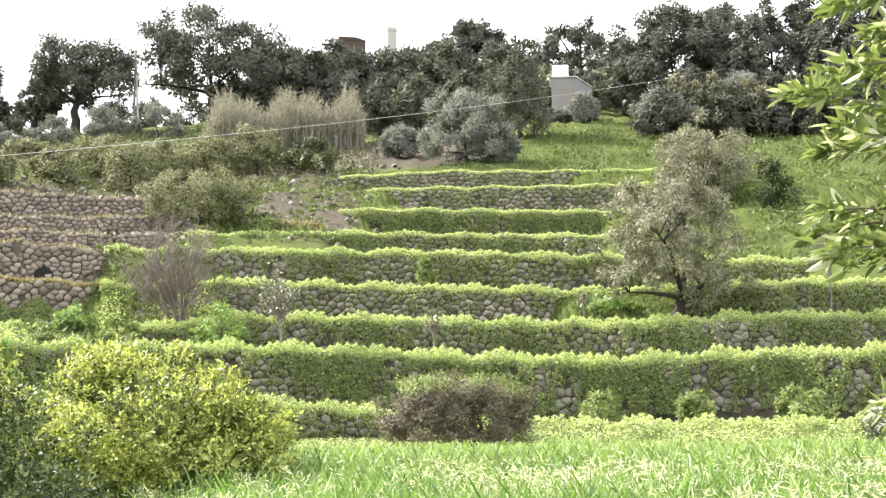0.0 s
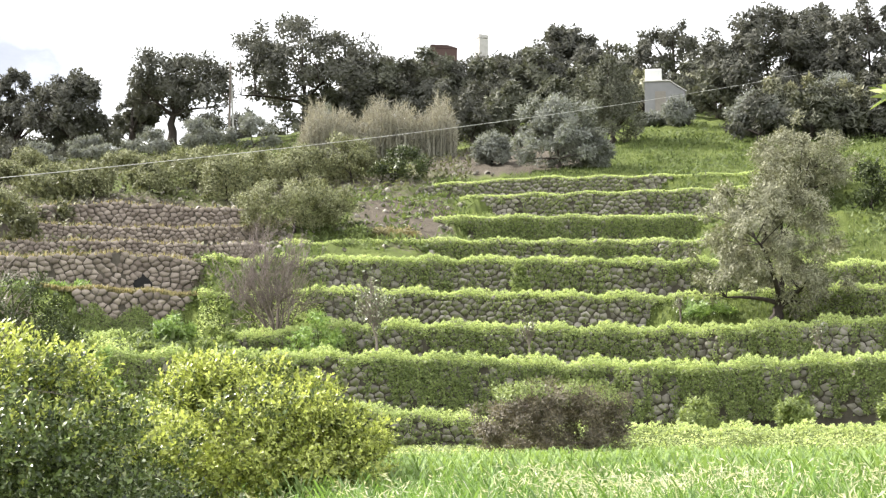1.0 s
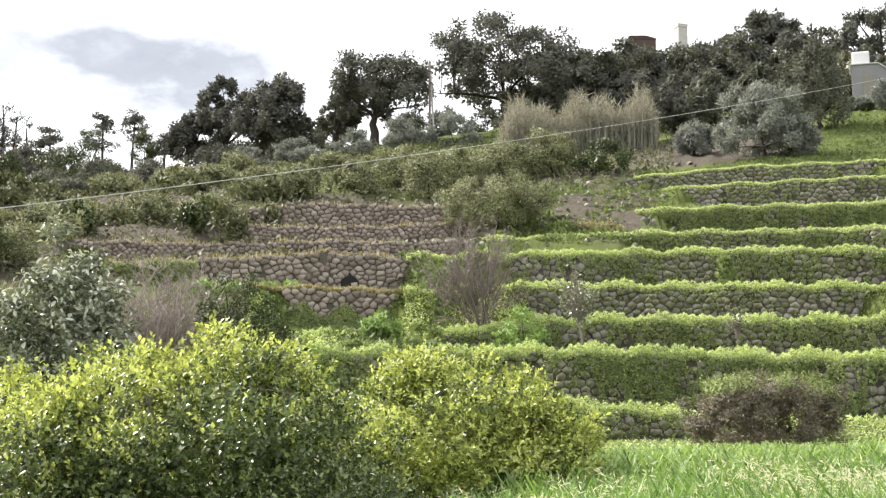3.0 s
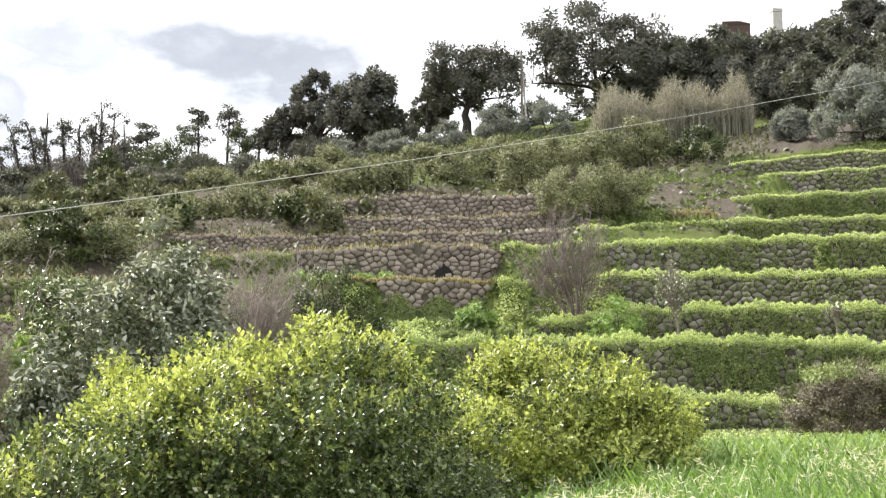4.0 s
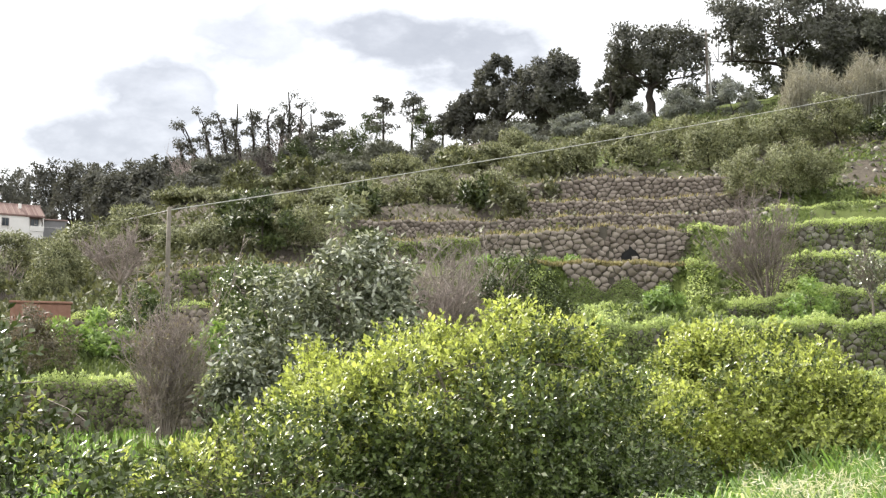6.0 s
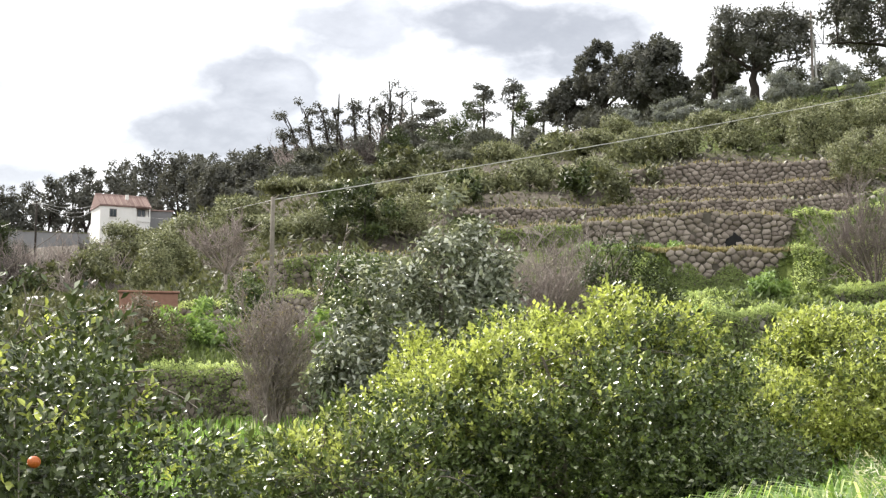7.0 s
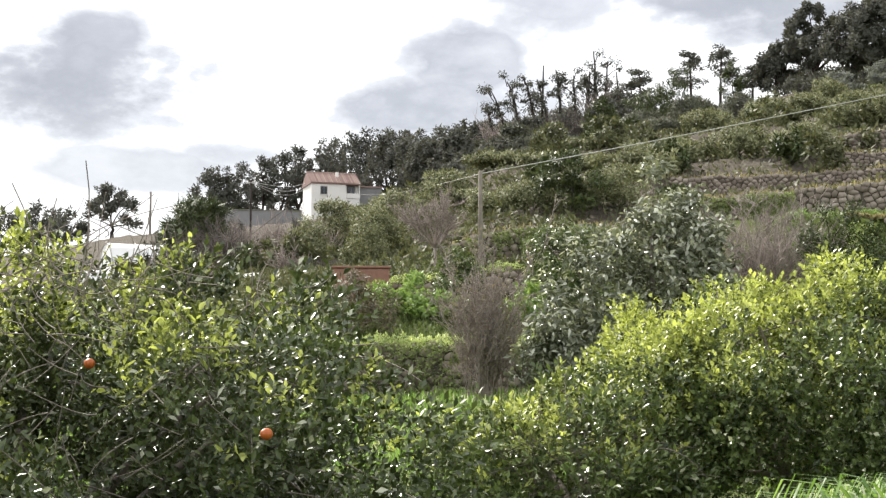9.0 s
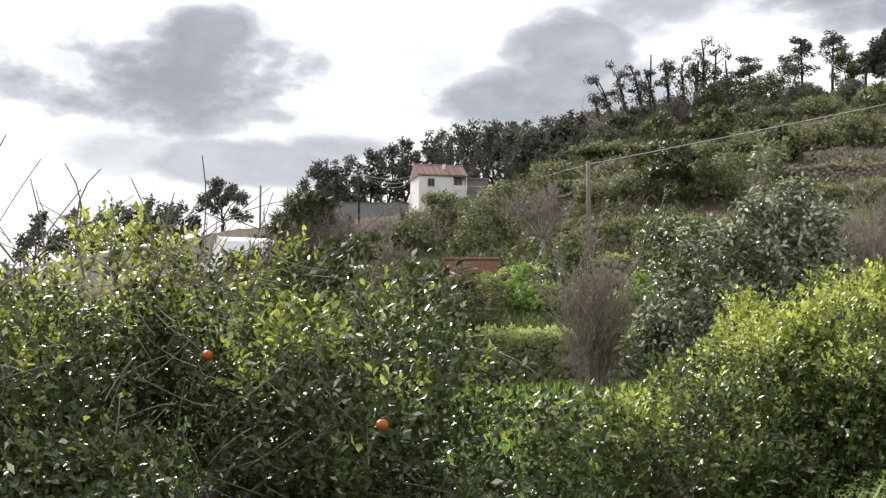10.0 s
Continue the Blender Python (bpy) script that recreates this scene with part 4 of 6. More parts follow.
def lip_grass():
    """Grass along the terrace edges, hanging over the stones, and weeds on the faces."""
    rng = np.random.default_rng(31)
    spans = ((0, -19, 16, 1.0), (0, 24, 42, 0.8), (1, -19, 22, 1.35), (2, -19, 17, 1.2), (3, -19, 13, 1.0), (4, -14, 12.9, 1.0), (5, -7.5, 10, 0.8),
             (6, -7.5, 4, 0.9), (7, -9, 3, 0.7), (8, -13, 4, 0.7), (2, 24, 40, 0.5))
    P, Ln, Lean, C, N = [], [], [], [], []
    for k, a0, a1, much in spans:
        dist = TERRACES[k][0]
        n = int(radians(a1 - a0) * dist * 210 * much)
        az = rng.uniform(a0, a1, n)
        d, z = terrace_at(k, az)
        swell = 0.75 + 0.25 * np.sin(az * 2.3 + k) + 0.22 * np.sin(az * 6.1 + 2 * k) * np.sin(az * 1.7) + 0.15 * np.sin(az * 19.0 + k)
        big = (0.6 + 0.4 * much) * np.interp(dist, [43, 58, 68, 80], [1.0, 0.9, 0.6, 0.4])
        back = rng.uniform(-0.3, 0.9, n)
        P.append(polar(az, d + back, np.where(back < 0, z + back * 0.4, ground_many(az, d + np.maximum(back, 0)))))
        toward = polar(az, -np.ones(n), np.zeros(n))
        Lean.append(toward * rng.uniform(-0.4, 0.9, n)[:, None] + rng.normal(0, 0.5, (n, 3)) * [1, 1, 0])
        Ln.append(rng.uniform(0.14, 0.34, n) * swell * big)
        # leaves over a rounded swell that hangs forward over the stones
        m = int(radians(a1 - a0) * dist * (620 if k < 5 else 420) * much)
        az = rng.uniform(a0, a1, m)
        d, z = terrace_at(k, az)
        swell = 0.75 + 0.25 * np.sin(az * 2.3 + k) + 0.22 * np.sin(az * 6.1 + 2 * k) * np.sin(az * 1.7) + 0.15 * np.sin(az * 19.0 + k)
        hang = (0.26 if k < 5 else 0.14) + 0.30 * np.clip(np.sin(az * 3.7 + 3 * k) * np.sin(az * 1.3 + k) + 0.3 * np.sin(az * 11.0), 0, 1)
        a = rng.uniform(-0.12, 1.0, m) * np.pi * 0.62 - 0.35
        r = rng.uniform(0.86, 1.08, m)
        up = np.where(np.sin(a) > 0, 0.30 * swell * big, hang)
        q = polar(az, d - np.cos(a) * 0.42 * r + 0.08, z + np.sin(a) * up * r)
        C.append(q)
        N.append(polar(az, -np.cos(a) * 0.8, np.sin(a) + 0.35))
    P, Ln, Lean, C, N = (np.concatenate(q) for q in (P, Ln, Lean, C, N))
    g = tagged(new("terrace_grass", blades_mesh("terrace_grass", P, Lean, Ln, rng.uniform(0.014, 0.028, len(P)), L_GRASS)),
               "bright yellow-green grass hanging over the terrace edges", "grass", kind="stuff")
    m = len(C)
    part("mat_leaves", flecks_mesh("mat_leaves", C, rng.normal(0, 1, (m, 3)), N + rng.normal(0, 0.32, (m, 3)), rng.uniform(0.045, 0.09, m), rng.uniform(0.032, 0.06, m), L_GRASS), g, kind="stuff")
    # weeds and creepers on the faces
    P = []
    for k, a0, a1, n, thick in ((0, -19, 14, 9000, 0.8), (1, -19, 6, 22000, 0.6), (1, 6, 20, 9000, 0.35), (2, -19, 17, 18000, 0.5), (3, -19, -9, 5000, 1.2), (3, -9, 13, 5000, -0.1), (4, -14, 12, 13000, 0.25), (5, -7, 5, 9000, 0.45), (6, -7, 4, 12000, 1.1),
                         (7, -8, 3, 4000, -0.2), (8, -12, 4, 4000, -0.2), (3, 24, 36, 9000, 0.7), (0, 24, 42, 5000, 0.3), (4, 20.8, 24.5, 4000, 0.5), (5, 4.2, 10.5, 5000, 1.2)):
        n, thick = int(n * 2.0), thick + 0.12
        az = rng.uniform(a0, a1, n)
        d, z = terrace_at(k, az)
        h = rng.uniform(0, 1, n)
        cover = 0.8 * np.sin(az * 1.1 + k * 2.0 + 3 * h) + 0.6 * np.sin(az * 5.3 + k - 5 * h) + 0.5 * np.sin(az * 13.0 + 7 * h + k) + thick - 1.0 * h + rng.normal(0, 0.5, n)
        s = cover > 0
        P.append(polar(az[s], d[s] - 0.42 - 0.12 * rng.uniform(0, 1, s.sum()), z[s] - 0.05 - 1.7 * h[s]))
    az = rng.uniform(13, 18, 9000)
    d, z = terrace_at(3, az)
    u = rng.uniform(0, 1, 9000) ** 0.8
    P.append(polar(az, d - 0.45 - 0.5 * u, z - 0.75 - 0.25 * np.sin(az * 4.0) - 1.3 * u))
    P = np.concatenate(P)
    n = len(P)
    out = unit(np.concatenate([-P[:, :2], np.zeros((n, 1))], 1))
    tagged(new("creeping_weeds", flecks_mesh("creeping_weeds", P, rng.normal(0, 1, (n, 3)) + [0, 0, -0.5], out + rng.normal(0, 0.5, (n, 3)) + [0, 0, 0.5],
                                            rng.uniform(0.05, 0.115, n), rng.uniform(0.035, 0.08, n), L_WEED)),
           "green creeping weeds on the terrace walls", "weeds", kind="stuff")
    # dry straw-coloured grass on the brown terraces, lush growth on the open slopes
    P, Q = [], []
    for k, a0, a1, n in ((3, 12.5, 19, 6000), (4, 11, 25, 1000), (5, 9, 26, 900), (6, 9, 20, 700), (7, 9, 20, 500), (3, 25, 34, 500)):
        az = rng.uniform(a0, a1, n)
        d, z = terrace_at(k, az)
        d2 = d + rng.uniform(-0.2, 1.2, n)
        P.append(polar(az, d2, np.where(d2 < d, z, ground_many(az, np.maximum(d2, d)))))
    P = np.concatenate(P)
    tagged(new("dry_grass", blades_mesh("dry_grass", P, rng.normal(0, 0.5, (len(P), 3)) * [1, 1, 0], rng.uniform(0.12, 0.32, len(P)),
                                        rng.uniform(0.03, 0.06, len(P)), L_DRY)), "dry straw-coloured grass on old terrace edges", "grass", kind="stuff")
    for a0, a1, d0, d1, n in ((11, 22, 46, 57, 16000), (-19, -5, 62, 100, 15000), (-6, 1, 82, 100, 7000), (-10, -4, 55, 61, 4000),
                              (27, 38, 41, 52, 12000), (8, 20, 90, 122, 3500)):
        az, d = rng.uniform(a0, a1, n), rng.uniform(d0, d1, n)
        s = dryness(az, d) < 0.45
        Q.append(polar(az[s], d[s], ground_many(az[s], d[s])))
    Q = np.concatenate(Q)
    tagged(new("slope_grass", blades_mesh("slope_grass", Q, rng.normal(0, 0.5, (len(Q), 3)) * [1, 1, 0], rng.uniform(0.10, 0.26, len(Q)),
                                          rng.uniform(0.03, 0.06, len(Q)), L_SLOPE)), "tufted green grass on the open slopes", "grass", kind="stuff")


def slope_weeds():
    rng = np.random.default_rng(61)
    P = []
    for a0, a1, d0, d1, n in ((-19, -4, 62, 104, 16000), (2.5, 9, 64, 82, 4000), (11, 22, 46, 57, 5000), (8.2, 13.2, 56.5, 64.5, 6000)):
        az, d = rng.uniform(a0, a1, n), d0 + (d1 - d0) * rng.uniform(0, 1, n)
        keep = np.sin(az * 2.1 + d * 0.4) + np.sin(az * 0.9 - d * 0.7) + rng.normal(0, 0.7, n) > -0.3
        az, d = az[keep], d[keep]
        P.append(polar(az, d, ground_many(az, d) + rng.uniform(0.02, 0.3, len(d))))
    P = np.concatenate(P)
    az = np.concatenate([rng.uniform(17, 48, 18000), rng.uniform(2.5, 20, 8000), rng.uniform(29, 47, 16000)])
    d = np.concatenate([rng.uniform(58, 108, 18000), rng.uniform(79, 118, 8000), rng.uniform(47, 72, 16000)])
    Q = polar(az, d, ground_many(az, d) + rng.uniform(0.02, 0.35, len(d)))
    m = len(Q)
    tagged(new("orchard_scrub", flecks_mesh("orchard_scrub", Q, rng.normal(0, 1, (m, 3)) + [0, 0, 0.5], rng.normal(0, 0.6, (m, 3)) + [0, -0.3, 1.0], rng.uniform(0.14, 0.4, m),
                                           rng.uniform(0.08, 0.2, m), L_SCRUB)), "dull scrub and weeds under the orchard trees", "weeds", kind="stuff")
    n = len(P)
    tagged(new("slope_weeds", flecks_mesh("slope_weeds", P, rng.normal(0, 1, (n, 3)) + [0, 0, 0.5], rng.normal(0, 0.6, (n, 3)) + [0, -0.3, 1.0], rng.uniform(0.14, 0.38, n),
                                         rng.uniform(0.08, 0.2, n), L_SLOPE)), "rough green weeds covering the open slope", "weeds", kind="stuff")


meadow()
lip_grass()
slope_weeds()


# ---- trees and bushes on the hill ----
def hill_plants():
    # olives
    w, h = place(-8.8, 54.6, 12.8)
    tree("olive_tree", w, h, 5.8, 101, L_OLIVE, "large grey-green olive tree on a grassy terrace", "tree", 0.14, (0.14, 0.05), 170, 190, 0.5,
         trunk_r=0.2, hollow=0.35, droop=0.25, lumps=0.36, lean=(0.35, 0))
    w, h = place(-10.1, 74, 19.1)
    tree("olive_tree", w, h, 5.6, 102, L_OLIVE, "rounded grey-green olive tree above the terraces", "tree", 0.08, (0.16, 0.06), 100, 190, 0.6, hollow=0.3)
    w, h = place(-12.6, 72, 16.3)
    tree("olive_tree", w, h, 2.6, 103, L_DARK, "low dark evergreen bush on the slope", "bush", 0.05, (0.2, 0.08), 30, 80, 0.5)
    for az, d, crest, wide, seed, mat in ((-0.9, 86, 23.9, 5.6, 104, L_SILVER), (1.7, 90, 22.6, 2.6, 105, L_SILVER), (-3.0, 98, 29.2, 5.0, 106, L_HAZY),
                                          (-11.5, 104, 29.1, 3.9, 107, L_SILVER), (-15.3, 104, 29.7, 3.8, 108, L_SILVER), (-5.5, 104, 28.0, 2.2, 109, L_SILVER), (-4.5, 106, 27.6, 2.4, 112, L_SILVER),
                                          (-8.4, 100, 27.2, 3.4, 110, L_SILVER), (-2.3, 86, 21.5, 2.4, 111, L_SILVER)):
        w, h = place(az, d, crest)
        tree("olive_tree", w, h, wide, seed, mat, "silver-grey olive tree on the green slope" if mat is L_SILVER else "tall grey-green olive tree below the ridge",
             "tree", 0.04, (0.27, 0.10), int(26 + wide * 14), 90, 0.62, hollow=0.3, group="olives on the slope", fine=True)
    for i, (az, d, crest, wide) in enumerate(((13.1, 112, 28.9, 2.6), (11.0, 112, 29.4, 2.8), (15.0, 112, 28.0, 2.6), (17.1, 112, 27.3, 2.8), (8.1, 108, 29.2, 2.2),
                                              (19.0, 110, 26.0, 2.4))):
        w, h = place(az, d, crest - 0.5)
        tree("olive_tree", w, h, wide * 1.5, 120 + i, L_SILVER, "small silver-grey olive bush in a row", "bush", 0.03, (0.27, 0.11), 34, 90, 0.55, group="row of small olives", fine=True)
    # cork oaks with open crowns and visible limbs
    oak = "dark cork oak with a spreading open crown"
    for az, d, crest, wide, seed, th, cl in ((14.1, 122, 36.1, 8.7, 131, 0.36, 60), (9.0, 125, 40.7, 11.6, 132, 0.27, 90), (17.8, 125, 34.9, 5.9, 133, 0.16, 50),
                                             (19.9, 130, 36.0, 4.9, 134, 0.24, 34), (15.6, 127, 34.0, 3.8, 135, 0.3, 22), (21.3, 132, 33.2, 3.4, 146, 0.2, 22),
                                             (-9.2, 112, 37.0, 8.4, 136, 0.10, 80), (-12.8, 110, 36.4, 6.6, 137, 0.08, 64),
                                             (-15.6, 108, 36.0, 7.0, 138, 0.06, 70), (5.9, 135, 40.3, 4.4, 139, 0.2, 34), (4.2, 130, 38.6, 6.0, 140, 0.12, 52),
                                             (1.2, 128, 38.5, 5.8, 141, 0.12, 56), (-1.3, 128, 41.0, 5.8, 142, 0.12, 56), (-5.4, 150, 47.3, 6.6, 143, 0.45, 30),
                                             (-3.6, 128, 37.6, 4.4, 144, 0.1, 40), (2.8, 126, 37.2, 4.6, 145, 0.1, 44), (7.3, 134, 37.5, 3.6, 147, 0.15, 26),
                                             (-6.9, 126, 38.2, 4.4, 148, 0.12, 36), (-17.6, 112, 37.0, 6.0, 149, 0.08, 44), (-11.0, 126, 41.0, 5.0, 150, 0.1, 36)):
        w, h = place(az, d, crest)
        tree("cork_oak", w, h, wide * (1.15 if th > 0.3 else 1.3), seed, L_OAK, oak, "tree", th, (0.36, 0.22), int(cl * (1.5 if th > 0.2 else 2.2)), 92, 0.5 + 0.055 * wide, trunk_r=0.33 if th > 0.25 else 0.24, hollow=0.45 if th > 0.2 else 0.2,
             lumps=0.34 if th > 0.2 else 0.22,
             n_limbs=cl // 2, group="cork oaks on the ridge", fine=True)
    rng = np.random.default_rng(17)
    for i in range(26):
        az = -17.5 + i * 0.42 + rng.normal(0, 0.2) if i < 22 else rng.uniform(-7.5, -4)
        d = rng.uniform(97, 110) if i < 22 else 118
        tree("evergreen_tree", at(az, d), rng.uniform(2.8, 4.8), rng.uniform(3.0, 4.4), 860 + i, (L_OAK, L_OLIVE, L_HAZY)[i % 3], "bushy dark evergreen tree below the ridge", "tree", 0.05, (0.36, 0.19), 34, 60, 0.65,
             group="trees below the ridge", fine=True)
    for i in range(14):
        az = -4.5 + i * 0.95 + rng.normal(0, 0.2)
        tree("evergreen_tree", at(az, 121 + rng.uniform(0, 4)), rng.uniform(4.4, 6.2), rng.uniform(4.4, 5.6), 890 + i, (L_OAK, L_HAZY)[i % 2], "bushy dark evergreen tree below the ridge", "tree", 0.05, (0.40, 0.22), 40, 60, 0.75,
             group="trees below the ridge", fine=True)
    for i, (az, d, hh, ww) in enumerate(((2.5, 106, 3.6, 3.6), (0.9, 108, 4.0, 4.2), (1.7, 113, 4.4, 4.6), (-0.8, 110, 4.0, 4.4), (3.4, 112, 4.2, 4.2), (-7.0, 112, 4.2, 4.4))):
        tree("evergreen_tree", at(az, d), hh, ww, 920 + i, (L_OAK, L_HAZY)[i % 2], "bushy dark evergreen tree below the ridge", "tree", 0.03, (0.36, 0.2), 40, 60, 0.7,
             group="trees below the ridge", fine=True)
    # a wood of lower trees closing the ridge
    rng = np.random.default_rng(7)
    for i in range(32):
        az = -17 + i * 1.22 + rng.normal(0, 0.3)
        d = 136 + rng.uniform(0, 10)
        w, h = place(az, d, 0)
        tree("ridge_tree", w, rng.uniform(3.2, 5.2) * (0.95 if az > 8 else 1.0), rng.uniform(3.6, 5.4), 160 + i, (L_HAZY, L_OAK)[i % 2], "low dark evergreen tree on the ridge", "tree", 0.08, (0.36, 0.18), 26, 60, 0.7,
             group="low trees along the ridge", fine=True)
    # orchard
    rng = np.random.default_rng(9)
    orchard = ((14.9, 88, 19.7, 2.4), (13.2, 90, 21.1, 3.8), (11.0, 90, 20.9, 4.2), (9.1, 92, 21.9, 4.0), (7.2, 92, 22.3, 3.7), (17.0, 86, 19.1, 2.2), (18.7, 84, 17.9, 2.6),
               (20.2, 92, 20.3, 2.6), (21.7, 92, 20.0, 3.0), (22.7, 100, 22.2, 2.8), (18.3, 96, 21.0, 2.8), (15.8, 100, 22.9, 3.2), (20.5, 72, 14.7, 2.9), (22.8, 73, 15.1, 3.2),
               (25.2, 73, 14.6, 3.1), (26.7, 72, 14.0, 2.7), (28.2, 74, 14.0, 3.0), (29.9, 76, 14.2, 3.1), (31.9, 80, 14.4, 3.4), (34.0, 76, 13.6, 3.1), (36.0, 74, 12.2, 3.2),
               (27.6, 61.5, 11.4, 2.7), (32.1, 63, 10.7, 2.6), (35.1, 64, 10.6, 2.4), (36.7, 61, 9.6, 2.3), (30.0, 48, 7.4, 2.0), (33.7, 48.5, 6.6, 1.7), (36.7, 80, 12.7, 3.0),
               (38.2, 85, 13.2, 3.0), (35.4, 95, 14.4, 3.2), (33.8, 95, 14.4, 3.0), (32.0, 96, 16.2, 3.2), (39.3, 75, 10.9, 2.5), (37.3, 62, 8.5, 1.7), (33.4, 58, 8.1, 1.6),
               (29.7, 46.5, 7.2, 2.3), (23.9, 88, 18.9, 3.0), (25.6, 90, 18.8, 3.0), (27.3, 92, 18.6, 3.2), (24.6, 106, 23.3, 3.2), (29.2, 92, 16.6, 3.0), (30.8, 98, 17.2, 3.4),
               (26.4, 108, 22.9, 3.2), (19.4, 104, 23.6, 2.8), (13.0, 101, 23.6, 2.6), (12.0, 86, 19.8, 2.8), (33.0, 70, 11.2, 2.6), (30.9, 62, 10.9, 2.6),
               (28.4, 82, 16.0, 3.0), (34.8, 86, 13.0, 3.0), (26.2, 67, 12.3, 2.4))
    for i, (az, d, crest, wide) in enumerate(orchard):
        if 84 < d < 97 and az < 20:
            crest, d = EYE + (crest - EYE) * (d - 6) / d, d - 6
        w, h = place(az, d, crest)
        near = d < 66
        # far orchard trees take the leaf colour that has haze painted in
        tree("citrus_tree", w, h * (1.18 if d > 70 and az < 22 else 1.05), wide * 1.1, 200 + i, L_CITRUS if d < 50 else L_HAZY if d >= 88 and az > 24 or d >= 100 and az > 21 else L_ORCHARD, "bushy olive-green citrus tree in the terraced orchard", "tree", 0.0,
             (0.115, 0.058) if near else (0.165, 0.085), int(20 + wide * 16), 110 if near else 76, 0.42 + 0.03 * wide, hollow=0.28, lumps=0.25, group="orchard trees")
    for az, d, crest, wide, seed in ((5.1, 84, 20.3, 4.2, 260), (29.2, 60.5, 11.9, 3.8, 261), (25.2, 62, 10.6, 1.8, 262), (26.0, 112, 25.4, 4.6, 263), (18.0, 84, 17.6, 1.6, 264),
                                     (25.0, 134, 31.8, 4.4, 265), (22.9, 134, 32.3, 3.2, 266), (28.0, 116, 25.6, 3.4, 267)):
        w, h = place(az, d, crest)
        tree("evergreen_bush", w, h, wide, seed, L_DARK, "dense dark green evergreen bush in the orchard", "bush", 0.04, (0.18, 0.09), 40, 90, 0.5)
    w, h = place(9.4, 70, 15.5)
    tree("citrus_tree", w, h, 6.0, 270, L_ORCHARD, "wide rounded citrus tree on a brown terrace", "tree", 0.04, (0.13, 0.06), 130, 190, 0.5, hollow=0.35)
    w, h = place(18.9, 36.2, 6.3)
    tree("citrus_tree", w, h, 2.9, 271, L_DARK, "compact dark green citrus tree on the slope", "tree", 0.04, (0.085, 0.045), 90, 200, 0.4, hollow=0.3)
    # bay tree with glints painted as pale leaves, bare thicket beside it
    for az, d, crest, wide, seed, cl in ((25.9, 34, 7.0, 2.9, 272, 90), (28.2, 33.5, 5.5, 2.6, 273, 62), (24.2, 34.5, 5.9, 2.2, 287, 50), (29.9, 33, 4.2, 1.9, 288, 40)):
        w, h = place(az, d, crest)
        tree("bay_tree", w, h, wide, seed, L_BAY, "loose bay tree with glints painted as pale leaves", "tree", 0.08, (0.15, 0.075), cl, 70, 0.5, bark=M_BARK_GREY, hollow=0.3, lumps=0.46, near=True)
    w, h = place(23.0, 38.2, 6.1)
    twig_bush("bare_shrub", w, h, 2.9, 274, "wide brown leafless shrub beside the bay tree", "shrub", 60, 3, M_TWIG, 0.022, 0.5, 0.5, kids=5, fine=1.5)
    w, h = place(32.7, 35, 4.75)
    twig_bush("bare_shrub", w, h, 0.85, 275, "tall brown leafless shrub", "shrub", 60, 3, M_TWIG, 0.014, 0.9, 0.34, kids=5, fine=1.3, leaf_mat=L_DRY, n_leaves=2600, leaf=(0.06, 0.028), foot_r=0.6)
    w, h = place(10.0, 54.5, 10.2)
    twig_bush("bare_shrub", w, h, 4.4, 276, "grey leafless shrub with fine upright twigs", "shrub", 34, 3, M_TWIG_MID, 0.024, 0.4, 0.5, kids=4, fine=1.4)
    w, h = place(6.2, 50.2, 8.25)
    twig_bush("sapling", w, h, 1.5, 277, "young fruit tree with sparse pale leaves and a whitewashed stem", "tree", 8, 2, M_BARK_GREY, 0.035, 0.7, 0.55, L_BAY, 650, (0.15, 0.07), 0.75, fine=2.0)
    for i, (az, d, crest, wide) in enumerate(((0.35, 50.3, 6.9, 0.4), (-10.5, 50, 6.6, 0.7), (-14.6, 54.5, 10.6, 1.2), (-5.4, 55, 8.3, 0.5))):
        w, h = place(az, d, crest)
        twig_bush("sapling", w, h, wide, 280 + i, "thin leafless young fruit tree", "tree", 6, 2, M_BARK_GREY, 0.025, 0.8, 0.5, L_BAY, 120, (0.12, 0.06), h * 0.4, fine=1.6)
    w, h = place(34.5, 54.5, 9.3)
    twig_bush("bare_tree", w, h, 5.4, 285, "small leafless fruit tree with a dark trunk", "tree", 12, 3, M_TWIG, 0.05, 0.3, 0.5, trunk_h=0.8, kids=5, fine=1.8)
    w, h = place(30.9, 60, 9.2)
    twig_bush("bare_tree", w, h, 1.8, 286, "pale leafless shrub by the orchard path", "shrub", 12, 3, M_BARK_GREY, 0.03, 0.5, 0.5, kids=4, fine=1.8)
    for i, (az, d, crest, wide) in enumerate(((40.4, 85, 12.4, 4.4), (42.6, 88, 12.0, 4.0), (38.6, 82, 11.6, 3.0), (44.6, 84, 10.8, 3.6), (40.0, 70, 9.0, 3.6), (41.9, 76, 9.9, 4.0),
                                              (43.4, 70, 8.2, 3.4), (39.4, 95, 13.6, 4.4), (41.6, 100, 14.2, 4.4), (38.4, 66, 8.2, 2.6), (37.4, 90, 12.8, 3.4), (43.6, 98, 13.0, 4.0),
                                              (27.9, 138, 30.4, 4.5), (30.0, 140, 29.4, 4.5), (31.8, 142, 29.0, 4.0), (29.0, 128, 27.0, 4.0))):
        w, h = place(az, d, crest)
        twig_bush("bare_thicket", w, h, wide, 290 + i, "grey leafless thicket on the slope", "shrub", 18, 2, (M_TWIG, M_TWIG_DARK)[i % 2], 0.03, 0.7, 0.55, kids=5, fine=2.8)
    # brown rounded bush on the edge of the meadow
    w, h = place(-0.55, 37.6, 3.95)
